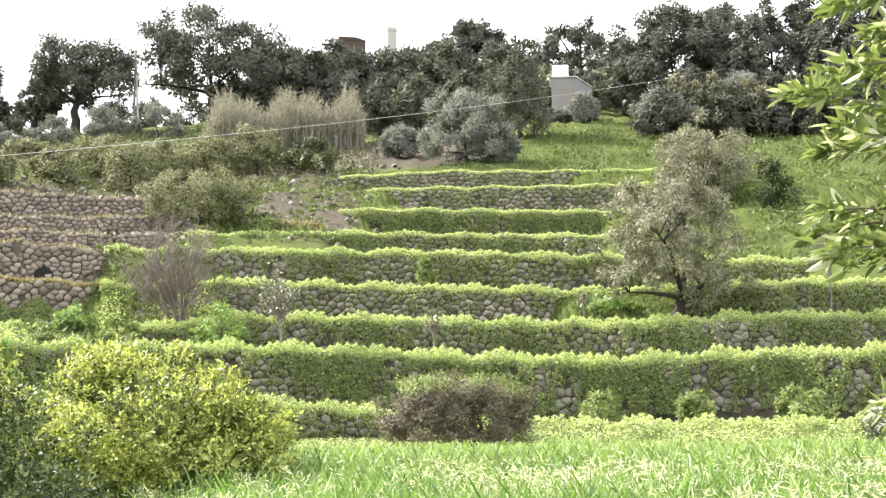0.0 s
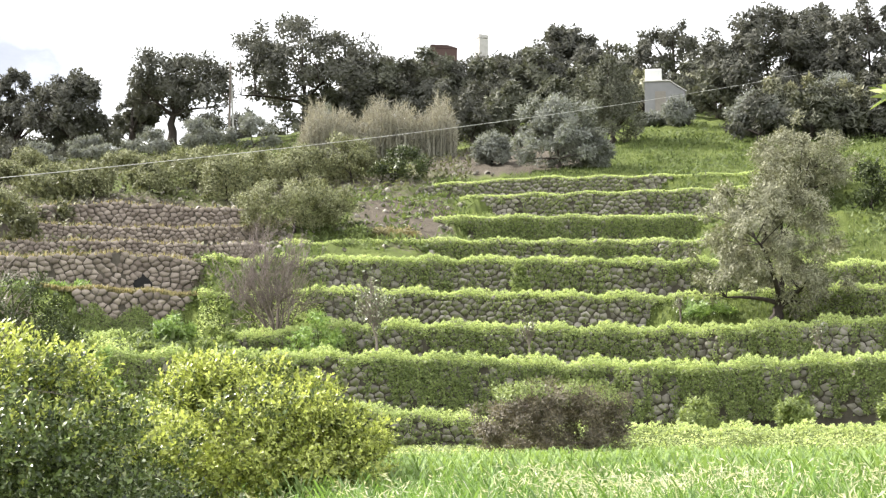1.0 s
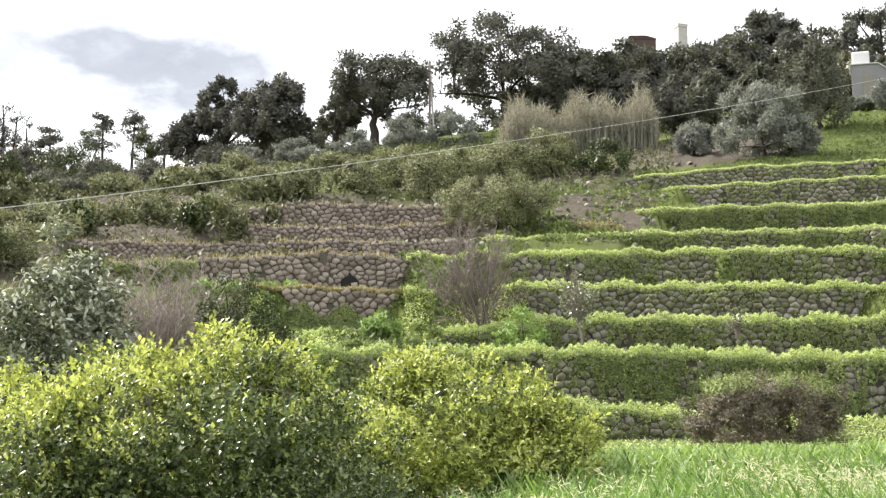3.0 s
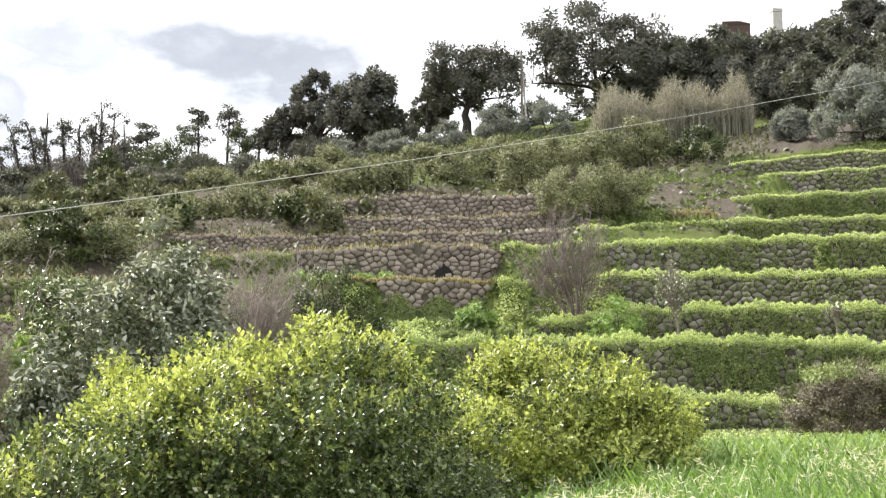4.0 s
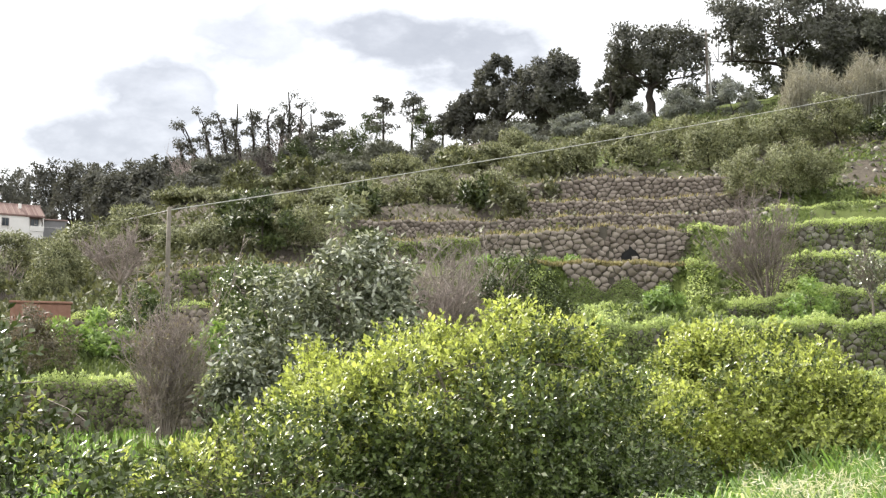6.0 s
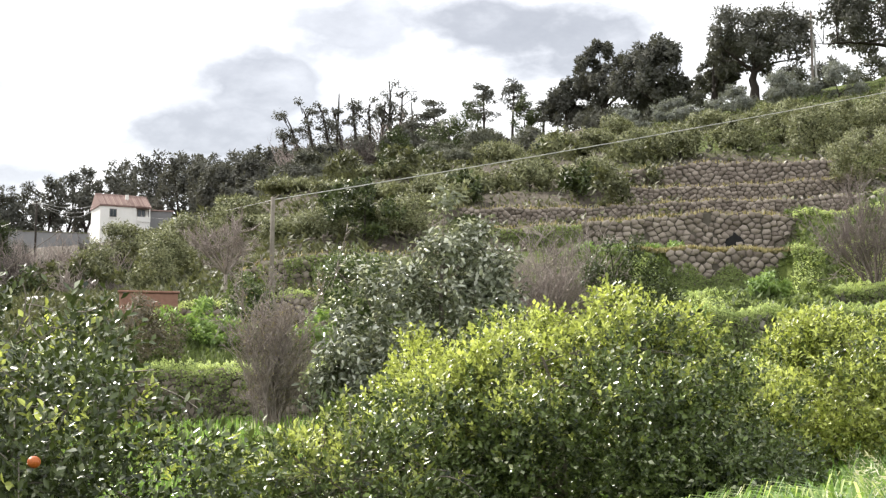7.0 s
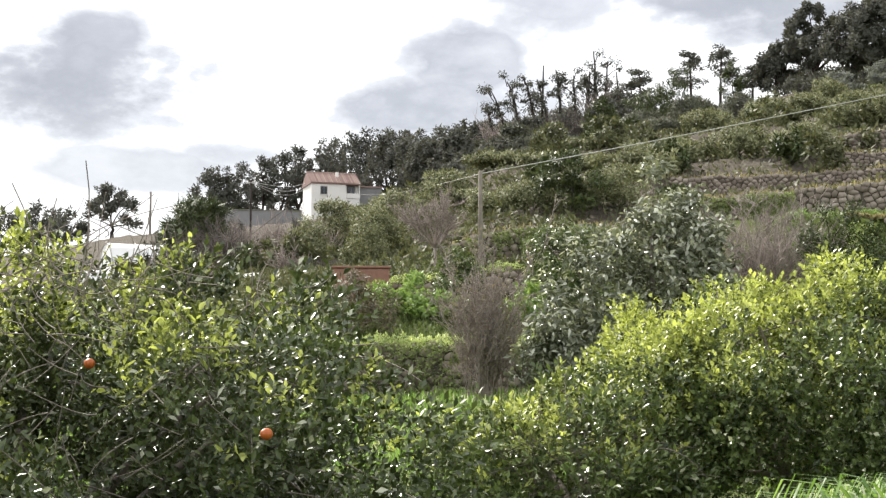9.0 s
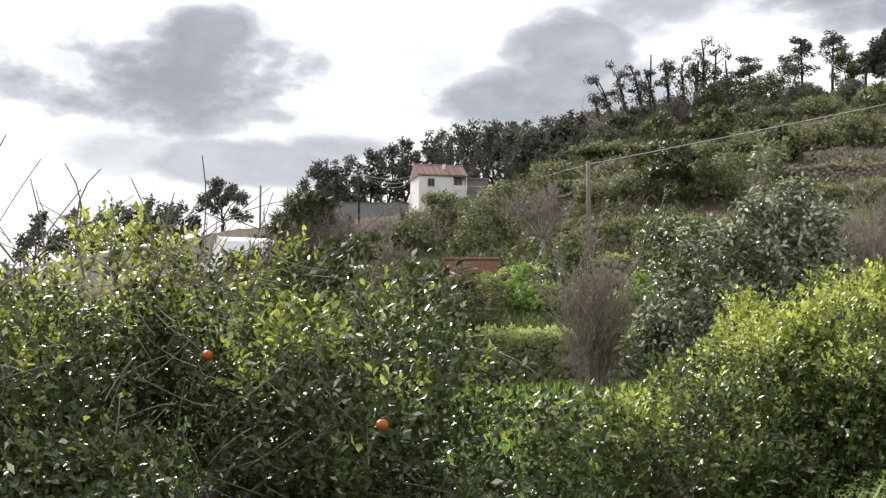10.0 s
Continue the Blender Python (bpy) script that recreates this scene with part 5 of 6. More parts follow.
    b = tree("dry_bush", w, h, 4.0, 300, L_BROWN, "rounded half-dry brown and green bush", "bush", 0.0, (0.10, 0.035), 190, 150, 0.34, bark=M_TWIG, hollow=0.4, lumps=0.12, n_limbs=90)
    rng = np.random.default_rng(301)
    _, p, off, out = crown_points(rng, 60, 60, 3.7, h * 0.62, h + 0.05, 0.3, 0.1, 0.8)
    part("green_leaves", chips_mesh("green_leaves", p, off + rng.normal(0, 0.3, off.shape), out + [0, 0, 0.8], rng.uniform(0.06, 0.12, len(p)), rng.uniform(0.03, 0.05, len(p)), L_WEED), b)
    w, h = place(37.7, 42, 5.4)
    tree("dry_bush", w, h, 2.4, 302, L_BROWN, "brownish green bush above the low wall", "bush", 0.03, (0.11, 0.045), 60, 90, 0.4, bark=M_TWIG, hollow=0.5)
    rng = np.random.default_rng(12)
    for i in range(100):
        az, d = rng.uniform(18, 47), rng.uniform(66, 135)
        if dryness(np.array([az]), np.array([d]))[0] > 0.9:
            continue
        wide = rng.uniform(1.6, 3.2)
        tree("scrub_bush", at(az, d), rng.uniform(0.9, 1.9), wide, 700 + i, (L_ORCHARD, L_DARK, L_SCRUB, L_SCRUB)[i % 4] if d < 96 else L_OAK, "low dull green scrub bush between the orchard trees", "bush", 0.0,
             (0.28, 0.14), 16, 34, 0.45, group="scrub on the slope", trunk_r=0.03)
    # lush low growth
    for i, (az, d, crest, wide, mat) in enumerate(((35.6, 45, 5.6, 2.6, L_LUSH), (34.3, 44, 4.9, 1.8, L_LUSH), (30.8, 43, 5.2, 1.8, L_LUSH), (36.9, 47, 5.4, 1.7, L_LUSH),
                                                   (16.4, 44, 6.6, 1.5, L_LUSH), (13.9, 52.5, 7.2, 1.6, L_LUSH), (12.2, 51, 6.7, 1.9, L_WEED), (14.8, 49, 5.7, 2.0, L_WEED), (8.4, 51, 7.4, 2.0, L_LUSH),
                                                   (0.65, 58.6, 9.9, 0.8, L_WEED), (-6.3, 55.5, 8.0, 2.6, L_LUSH), (-13.5, 44.5, 4.0, 1.8, L_WEED), (-9.5, 45, 3.9, 1.2, L_WEED), (-6.0, 46, 4.0, 1.6, L_WEED),
                                                   (-16.8, 36, 3.4, 1.6, L_BAY), (5.6, 68, 12.9, 2.6, L_DRY), (7.0, 68, 13.0, 2.0, L_WEED), (18.0, 58.5, 9.0, 2.4, L_LUSH), (20.3, 58.5, 8.9, 2.6, L_LUSH),
                                                   (2.0, 72.5, 14.4, 1.8, L_WEED))):
        w, h = place(az, d, crest)
        tree("leafy_weed", w, min(h, 1.6), wide, 310 + i, mat, "low leafy clump of green weeds" if mat is not L_DRY else "low clump of rusty dry weeds", "weeds", 0.0,
             (0.13, 0.08), 26, 70, 0.3, hollow=0.3, trunk_r=0.03)


def reeds():
    rng = np.random.default_rng(41)
    where = at(6.3, 99)
    top = thing("reed_bed", where, "tall beige stand of dry giant reeds", "reeds")
    n = 2300
    az = rng.uniform(3.1, 9.2, n)
    d = rng.uniform(97, 102, n)
    foot = polar(az, d, ground_many(az, d)) - np.array(where)
    edge = np.clip(1.15 - np.abs((az - 6.15) / 3.1) ** 10, 0.6, 1)
    hump = 0.85 + 0.15 * np.sin(az * 2.4) + 0.1 * np.sin(az * 5.1 + 1)
    ln = rng.uniform(2.4, 4.5, n) * edge * hump
    lean = rng.normal(0, 0.12, (n, 3)) * [1, 1, 0]
    part("cane_mass", blades_mesh("cane_mass", foot, lean, ln, rng.uniform(0.05, 0.10, n), L_REED), top, kind="stuff")
    m = rng.integers(0, n, 16000)
    u = rng.uniform(0.25, 1.0, len(m))
    p = foot[m] + np.array([0, 0, 1.0]) * (ln[m] * u * 0.97)[:, None] + lean[m] * (ln[m] * u * 0.5)[:, None]
    part("reed_leaves", flecks_mesh("reed_leaves", p, rng.normal(0, 0.8, (len(m), 3)) + [0, 0, 0.9], rng.normal(0, 1, (len(m), 3)), rng.uniform(0.3, 0.7, len(m)),
                                   rng.uniform(0.04, 0.08, len(m)), L_REED), top, kind="stuff")


def pine(az, d, crest, wide, seed):
    w, h = place(az, d, crest)
    rng = np.random.default_rng(seed)
    top = thing("pine_tree", w, "thin pine tree with an open tufted crown", "tree", "pines on the ridge")
    tubes = Tubes()
    bend = rng.normal(0, 0.15, 2)
    t = np.linspace(0, 1, 7)[:, None]
    stem = np.concatenate([bend * t * t * 2, h * t], 1)
    tubes.add(stem, np.linspace(0.16, 0.04, 7), 6)
    P, O = [], []
    for i in range(26):
        u = rng.uniform(0.42, 0.98)
        a = rng.uniform(0, 6.28)
        r = wide / 2 * (1.15 - u) * 1.6 * rng.uniform(0.5, 1.1)
        s = np.array([bend[0] * u * u * 2, bend[1] * u * u * 2, h * u])
        q = s + np.array([math.cos(a) * r, math.sin(a) * r, rng.uniform(0.0, 0.35)])
        tubes.add(np.array([s, (s + q) / 2 + [0, 0, 0.08], q]), [0.045, 0.03, 0.015], 4)
        k = 90
        o = unit(rng.normal(0, 1, (k, 3))) * (rng.uniform(0, 1, k) ** 0.5)[:, None] * [0.55, 0.55, 0.2]
        P.append(q + o)
        O.append(o)
    P, O = np.concatenate(P), np.concatenate(O)
    part("trunk", tubes.mesh("trunk", M_BARK), top)
    part("crown", chips_mesh("crown", P, O + rng.normal(0, 0.1, O.shape), rng.normal(0, 1, O.shape), rng.uniform(0.16, 0.30, len(P)), rng.uniform(0.08, 0.13, len(P)), L_OAK), top)


def eucalyptus(az, d, crest, lean_x, seed, full):
    w, h = place(az, d, crest)
    rng = np.random.default_rng(seed)
    top = thing("eucalyptus_tree", w, "scorched thin eucalyptus with ragged tufts of leaves" if full else "bare dead eucalyptus pole", "tree", "eucalyptus on the ridge")
    tubes = Tubes()
    t = np.linspace(0, 1, 8)[:, None]
    lean = np.array([lean_x, 0, 0])
    stem = lean * t ** 1.5 + np.array([0, 0, h]) * t + rng.normal(0, 0.05, (8, 3)) * [1, 1, 0]
    tubes.add(stem, np.linspace(0.22, 0.06, 8), 6)
    part("trunk", tubes.mesh("trunk", M_BARK), top)
    if full:
        C, O = [], []
        for _ in range(int(7 * full)):
            u = rng.uniform(0.52, 1.0)
            a = lean * u ** 1.5 + np.array([0, 0, h * u])
            q = a + np.array([rng.normal(0, 0.75), rng.normal(0, 0.6), rng.uniform(0.1, 0.8)]) * (1.3 - 0.5 * u)
            one = Tubes()
            one.add(np.array([a - [0, 0, 0.5], (a + q) / 2 - [0, 0, 0.1], q]), [0.06, 0.045, 0.02], 4)
            part("limb", one.mesh("limb", M_BARK), top)
            k = 75
            o = unit(rng.normal(0, 1, (k, 3))) * (rng.uniform(0, 1, k) ** 0.5)[:, None] * np.array([0.5, 0.5, 0.36]) * rng.uniform(0.6, 1.6)
            C.append(q + o)
            O.append(o)
        k = int(260 * full)
        u = rng.uniform(0.0, 0.8, k)
        o = rng.normal(0, 1, (k, 3)) * [0.2, 0.2, 0.1]
        C.append(lean * (u ** 1.5)[:, None] + np.array([0, 0, h]) * u[:, None] + o)
        O.append(o)
        C, O = np.concatenate(C), np.concatenate(O)
        k = len(C)
        part("crown", chips_mesh("crown", C, O + [0, 0, -0.35] + rng.normal(0, 0.2, (k, 3)), rng.normal(0, 1, (k, 3)), rng.uniform(0.18, 0.34, k),
                                 rng.uniform(0.09, 0.15, k), L_OAK), top)


def far_woods():
    for az, d, crest, wide, seed in ((26.4, 140, 33.3, 3.4, 401), (24.5, 140, 34.6, 2.8, 402), (23.4, 140, 35.0, 3.2, 403), (27.3, 141, 31.2, 2.4, 404), (22.2, 142, 33.6, 2.2, 405)):
        pine(az, d, crest, wide, seed)
    rng = np.random.default_rng(43)
    for i, (az, crest, lean, full) in enumerate(((31.4, 33.0, -2.4, 1.2), (30.9, 33.4, -2.0, 1.2), (30.4, 33.6, -1.4, 1.3), (30.2, 35.5, 0.1, 0), (29.9, 34.0, -1.5, 1.0), (29.4, 34.6, -0.8, 1.2),
                                                 (28.9, 34.4, -0.3, 1.2), (28.4, 34.2, 0.1, 1.0), (28.15, 36.5, -0.1, 1.3), (27.75, 35.4, 0.2, 0.9), (27.3, 34.8, -0.05, 0), (31.9, 31.6, -1.6, 0.9),
                                                 (28.6, 33.0, 0.6, 0.6))):
        eucalyptus(az, 150 + rng.uniform(-2, 2), crest + 0.9, lean, 410 + i, full)
    for i in range(16):
        az = 26.2 + i * 0.5 + rng.normal(0, 0.15)
        tree("wood_tree", at(az, rng.uniform(124, 146)), rng.uniform(2.2, 3.5), rng.uniform(3.4, 4.8), 640 + i, (L_OAK, L_HAZY, L_OAK)[i % 3], "low dark tree at the foot of the eucalyptus", "tree", 0.05,
             (0.36, 0.2), 34, 56, 0.6, hollow=0.4, group="low wood under the eucalyptus", fine=True)
    # wood behind the house and along the far crest
    spots = ((33.1, 210, 42.0), (34.2, 214, 41.2), (35.3, 216, 41.5), (36.2, 218, 42.2), (32.2, 206, 41.0), (36.9, 226, 45.8), (37.6, 228, 44.6), (38.6, 232, 43.6), (39.6, 236, 43.0), (40.3, 238, 43.4),
             (41.0, 238, 43.2), (41.8, 240, 42.6), (42.5, 240, 41.6), (43.0, 238, 39.4), (34.8, 230, 44.4), (35.8, 232, 44.6), (33.6, 226, 43.4), (38.2, 240, 45.0), (31.2, 190, 38.5), (30.2, 180, 37.2),
             (32.7, 180, 36.0), (34.0, 186, 36.4), (35.0, 190, 36.0), (29.3, 172, 36.0), (33.4, 166, 32.5), (31.6, 165, 33.0), (34.6, 168, 31.5))
    for i, (az, d, crest) in enumerate(spots):
        w, h = place(az, d, crest)
        tree("wood_tree", w, min(h, 12.0), 5.6 + (i % 4) * 0.5, 440 + i, L_OAK, "tall dark tree in the wood behind the house", "tree", 0.18 if d > 234 else 0.06, (0.56, 0.3), 64, 36, 1.0,
             hollow=0.25, lumps=0.22, group="wood behind the house", fine=True)
    w, h = place(46.6, 180, 27.6)
    tree("lone_tree", w, h, 7.0, 480, L_OAK, "lone round dark tree on the far slope", "tree", 0.25, (0.42, 0.22), 46, 70, 0.7, lumps=0.3)
    w, h = place(43.5, 110, 16.6)
    tree("spiky_shrub", w, h, 5.2, 481, L_DARK, "dark spiky evergreen shrub on the slope", "shrub", 0.0, (0.7, 0.08), 110, 100, 0.5, lumps=0.15, hollow=0.2)
    for i, (az, d, crest) in enumerate(((49.2, 175, 24.6), (50.6, 178, 24.0), (52.0, 180, 23.5), (48.2, 172, 23.6), (53.5, 178, 23.0))):
        w, h = place(az, d, crest)
        tree("far_tree", w, h, 6.5, 485 + i, L_OAK, "dark round tree far down the slope", "tree", 0.1, (0.5, 0.26), 30, 50, 0.85, group="far trees")


hill_plants()
reeds()
far_woods()


# ---- buildings ----
def window_part(parent, x, y, z, wide, high, sill=True):
    f = part("window", box_mesh("window", (x - wide / 2 - 0.1, y - 0.05, z - 0.1), (x + wide / 2 + 0.1, y, z + high + 0.1), M_TRIM, 0.02), parent, "grey-framed window")
    part("pane", box_mesh("pane", (x - wide / 2, y - 0.075, z), (x - 0.03, y - 0.054, z + high), M_GLASS), f)
    part("pane", box_mesh("pane", (x + 0.03, y - 0.075, z), (x + wide / 2, y - 0.054, z + high), M_GLASS), f)
    if sill:
        part("sill", box_mesh("sill", (x - wide / 2 - 0.15, y - 0.16, z - 0.18), (x + wide / 2 + 0.15, y - 0.053, z - 0.104), M_PLASTER), f)


def tiled_roof(parent, x0, x1, y0, y1, z, rise, over=0.35):
    """Gabled roof, ridge along x, with rows of clay tiles."""
    x0, x1, y0, y1 = x0 - over, x1 + over, y0 - over, y1 + over
    ym = (y0 + y1) / 2
    bm = bmesh.new()
    pts = [bm.verts.new(p) for p in ((x0, y0, z), (x1, y0, z), (x1, ym, z + rise), (x0, ym, z + rise), (x0, y1, z), (x1, y1, z),
                                     (x0, y0, z - 0.15), (x1, y0, z - 0.15), (x0, y1, z - 0.15), (x1, y1, z - 0.15))]
    for f in ((0, 1, 2, 3), (3, 2, 5, 4), (6, 7, 1, 0), (4, 5, 9, 8), (6, 8, 9, 7), (0, 3, 4, 8, 6), (1, 7, 9, 5, 2)):
        bm.faces.new([pts[i] for i in f])
    roof = part("roof", bm_mesh("roof", bm, M_TILE), parent, "faded red clay tile roof")
    tubes = Tubes()
    for i in range(int((x1 - x0) / 0.28)):
        x = x0 + 0.14 + i * 0.28
        tubes.add(np.array([[x, y0 - 0.03, z + 0.02], [x, ym, z + rise + 0.02]]), [0.10, 0.09], 6)
        tubes.add(np.array([[x, y1 + 0.03, z + 0.02], [x, ym, z + rise + 0.02]]), [0.10, 0.09], 6)
    tubes.add(np.array([[x0, ym, z + rise + 0.04], [x1, ym, z + rise + 0.04]]), [0.13, 0.13], 7)
    part("roof_tiles", tubes.mesh("roof_tiles", M_TILE), roof, kind="stuff")


def far_house():
    w = at(38.35, 215)
    top = thing("house", w - Vector((0, 0, 0.1)), "white two-storey house with a clay tile roof", "house")
    top.rotation_euler = (0, 0, radians(38 + 14))
    top.scale = (0.86, 0.86, 0.92)
    hx, hy, hz = 4.1, 3.2, 4.9
    part("wall", box_mesh("wall", (-hx, -hy, -1.0), (hx - 2.3, hy, hz), M_PLASTER), top, "white rendered wall")
    part("wall", box_mesh("wall", (hx - 2.297, -hy + 1.2, -1.0), (hx, hy - 0.003, hz - 0.003), M_PLASTER), top)
    part("wall", box_mesh("wall", (hx - 2.297, -hy + 0.003, -1.0), (hx - 0.003, -hy + 1.197, 2.5), M_PLASTER), top)
    tiled_roof(top, -hx, hx, -hy, hy, hz - 0.1, 2.0, 0.2)
    window_part(top, -2.0, -hy, 3.1, 1.0, 1.1)
    window_part(top, -2.0, -hy, 0.6, 0.9, 0.9)
    window_part(top, hx - 1.15, -hy + 1.2, 2.6, 1.2, 1.9, False)
    rail = part("balcony", box_mesh("balcony", (hx - 2.29, -hy - 0.1, 2.51), (hx + 0.05, -hy + 0.05, 3.3), M_PLASTER, 0.02), top, "white balcony parapet")
    part("post", box_mesh("post", (hx - 0.15, -hy - 0.06, 3.303), (hx + 0.02, -hy + 0.02, hz + 0.1), M_PLASTER), rail)
    part("chimney", box_mesh("chimney", (0.5, -1.3, hz + 0.6), (0.95, -0.85, hz + 1.95), M_PLASTER, 0.02), top)
    bm = bmesh.new()
    tri = [(-hy + 0.1, hz - 0.3), (hy - 0.1, hz - 0.3), (0.0, hz + 1.72)]
    a, b = ([bm.verts.new((x, y, z)) for y, z in tri] for x in (hx + 0.006, hx + 0.215))
    bm.faces.new(a)
    bm.faces.new(b[::-1])
    for i in range(3):
        bm.faces.new((a[i], a[(i + 1) % 3], b[(i + 1) % 3], b[i]))
    part("gable", bm_mesh("gable", bm, M_PLASTER), top)
    # low annexe and the retaining wall beside the house
    a = thing("annexe", at(36.9, 217), "low white annexe beside the house", "house")
    a.rotation_euler = (0, 0, radians(45))
    part("wall", box_mesh("wall", (-1.6, -1.6, -1.0), (1.6, 1.6, 2.6), M_PLASTER_GREY), a)
    part("roof", box_mesh("roof", (-1.8, -1.8, 2.603), (1.8, 1.8, 2.8), M_TILE, 0.03), a)
    r = thing("retaining_wall", at(41.0, 212) - Vector((0, 0, 0.6)), "long dull grey retaining wall beside the house", "wall", kind="structure")
    r.rotation_euler = (0, 0, radians(41))
    part("wall", box_mesh("wall", (-5.8, -0.2, -1.5), (5.6, 0.3, 3.1), M_PLASTER_GREY, 0.05), r)
    part("coping", box_mesh("coping", (-5.9, -0.3, 3.103), (5.7, 0.4, 3.25), M_STONE, 0.03), r)


def hut():
    w = at(-4.95, 112)
    h = thing("hut", w + Vector((0, 0, 0.25)), "small grey lean-to hut with a white block painting its sunlit top", "house")
    h.rotation_euler = (0, 0, radians(-4))
    bm = bmesh.new()
    side = [(-1.35, -0.8), (1.65, -0.8), (1.65, 1.55), (0.5, 2.35), (-1.35, 2.35)]
    a, b = ([bm.verts.new((x, y, z)) for x, z in side] for y in (-1.2, 1.2))
    bm.faces.new(a)
    bm.faces.new(b[::-1])
    for i in range(5):
        bm.faces.new((a[i], a[(i + 1) % 5], b[(i + 1) % 5], b[i]))
    # the shade on the hut's front is put into this grey
    part("wall", bm_mesh("wall", bm, M_PLASTER_GREY), h)
    part("roof", box_mesh("roof", (-1.45, -1.3, 2.354), (0.55, 1.3, 2.45), M_CONCRETE, 0.02), h, "pale concrete roof slab")
    # white block added for the sunlit top of the hut
    part("tank", box_mesh("tank", (-1.3, -0.9, 2.454), (-0.05, 0.5, 3.45), M_TARP, 0.06), h, "white block painting the hut's sunlit top")
    sheet = part("roof_sheet", box_mesh("roof_sheet", (0.0, -1.32, 0.004), (1.5, 1.3, 0.05), M_TARP, 0.01), h, "pale sheet on the sloping roof", loc=(0.52, 0, 2.37))
    sheet.rotation_euler = (0, radians(34.8), 0)
    part("door", box_mesh("door", (-0.6, -1.26, -0.2), (0.2, -1.203, 1.6), M_TRIM, 0.01), h)
    # buildings that stand behind the ridge trees
    b = thing("ridge_house", at(3.65, 150, -0.75), "reddish brown flat-roofed house behind the trees", "house")
    b.rotation_euler = (0, 0, radians(10))
    part("wall", box_mesh("wall", (-1.4, -2, -0.5), (1.3, 2, 8.1), M_BRICK), b)
    bm = bmesh.new()
    pts = [bm.verts.new(p) for p in ((-1.44, -2.04, 8.104), (1.34, -2.04, 8.104), (1.34, 2.04, 8.104), (-1.44, 2.04, 8.104), (-1.44, -2.04, 8.5), (0.3, -2.04, 8.5), (1.34, -2.04, 8.2), (1.34, 2.04, 8.2), (0.3, 2.04, 8.5), (-1.44, 2.04, 8.5))]
    for f in ((0, 3, 2, 1), (4, 5, 8, 9), (5, 6, 7, 8), (0, 1, 6, 5, 4), (1, 2, 7, 6), (2, 3, 9, 8, 7), (3, 0, 4, 9)):
        bm.faces.new([pts[i] for i in f])
    part("roof", bm_mesh("roof", bm, M_BRICK), b)
    c = thing("water_tower", at(2.1, 150), "square white concrete tower behind the trees", "tower")
    c.rotation_euler = (0, 0, radians(30))
    part("shaft", box_mesh("shaft", (-0.52, -0.52, -0.5), (0.52, 0.52, 8.7), M_CONCRETE, 0.03), c)
    part("cap", box_mesh("cap", (-0.55, -0.55, 8.704), (0.55, 0.55, 9.1), M_CONCRETE, 0.03), c)


def sheds():
    s = thing("greenhouse", at(45.8, 90), "low greenhouse covered in white sheeting", "greenhouse")
    s.rotation_euler = (0, 0, radians(60))
    bm = bmesh.new()
    tall = min(max(place(45.8, 90, 11.15)[1] / 1.75, 1.0), 1.9)
    prof = [(-1.5, 0.0), (-1.5, 0.9 * tall), (-0.9, 1.5 * tall), (0, 1.75 * tall), (0.9, 1.5 * tall), (1.5, 0.9 * tall), (1.5, 0.0)]
    ends = [[bm.verts.new((y, x, z)) for x, z in prof] for y in (-1.7, 1.7)]
    for i in range(len(prof) - 1):
        bm.faces.new((ends[0][i], ends[0][i + 1], ends[1][i + 1], ends[1][i]))
    bm.faces.new(ends[0])
    bm.faces.new(ends[1][::-1])
    bm.faces.new((ends[0][0], ends[1][0], ends[1][-1], ends[0][-1]))
    part("cover", bm_mesh("cover", bm, M_TARP), s)
    for x in (-1.7, 0, 1.7):
        t = Tubes()
        t.add([(x, y * 1.02, z * 1.02) for y, z in prof], [0.04] * 7, 5)
        part("hoop", t.mesh("hoop", M_CONCRETE), s)
    for az, d, w, hgt in ((41.3, 66, 1.0, 0.35), (47.4, 88, 1.4, 0.9)):
        c = thing("sheeted_heap", at(az, d), "heap covered with a crumpled white sheet", "heap")
        bm = bmesh.new()
        bmesh.ops.create_icosphere(bm, subdivisions=3, radius=1.0)
        rng = random.Random(int(az * 10))
        for v in bm.verts:
            v.co = Vector((v.co.x * w, v.co.y * w * 0.7, max(-0.02, v.co.z) * hgt)) * (1 + rng.uniform(-0.09, 0.09))
        part("sheet", bm_mesh("sheet", bm, M_TARP), c)


far_house()
hut()
sheds()


# ---- poles and cables ----
def cable(a, b, sag, r, label, far_r=None):
    t = np.linspace(0, 1, 28)[:, None]
    a, b = np.array(a), np.array(b)
    tubes = Tubes()
    tubes.add(a + (b - a) * t - np.array([0, 0, 4 * sag]) * t * (1 - t), np.linspace(r, far_r or r, 28), 6)
    tagged(new("cable", tubes.mesh("cable", M_CABLE)), label, "cable")


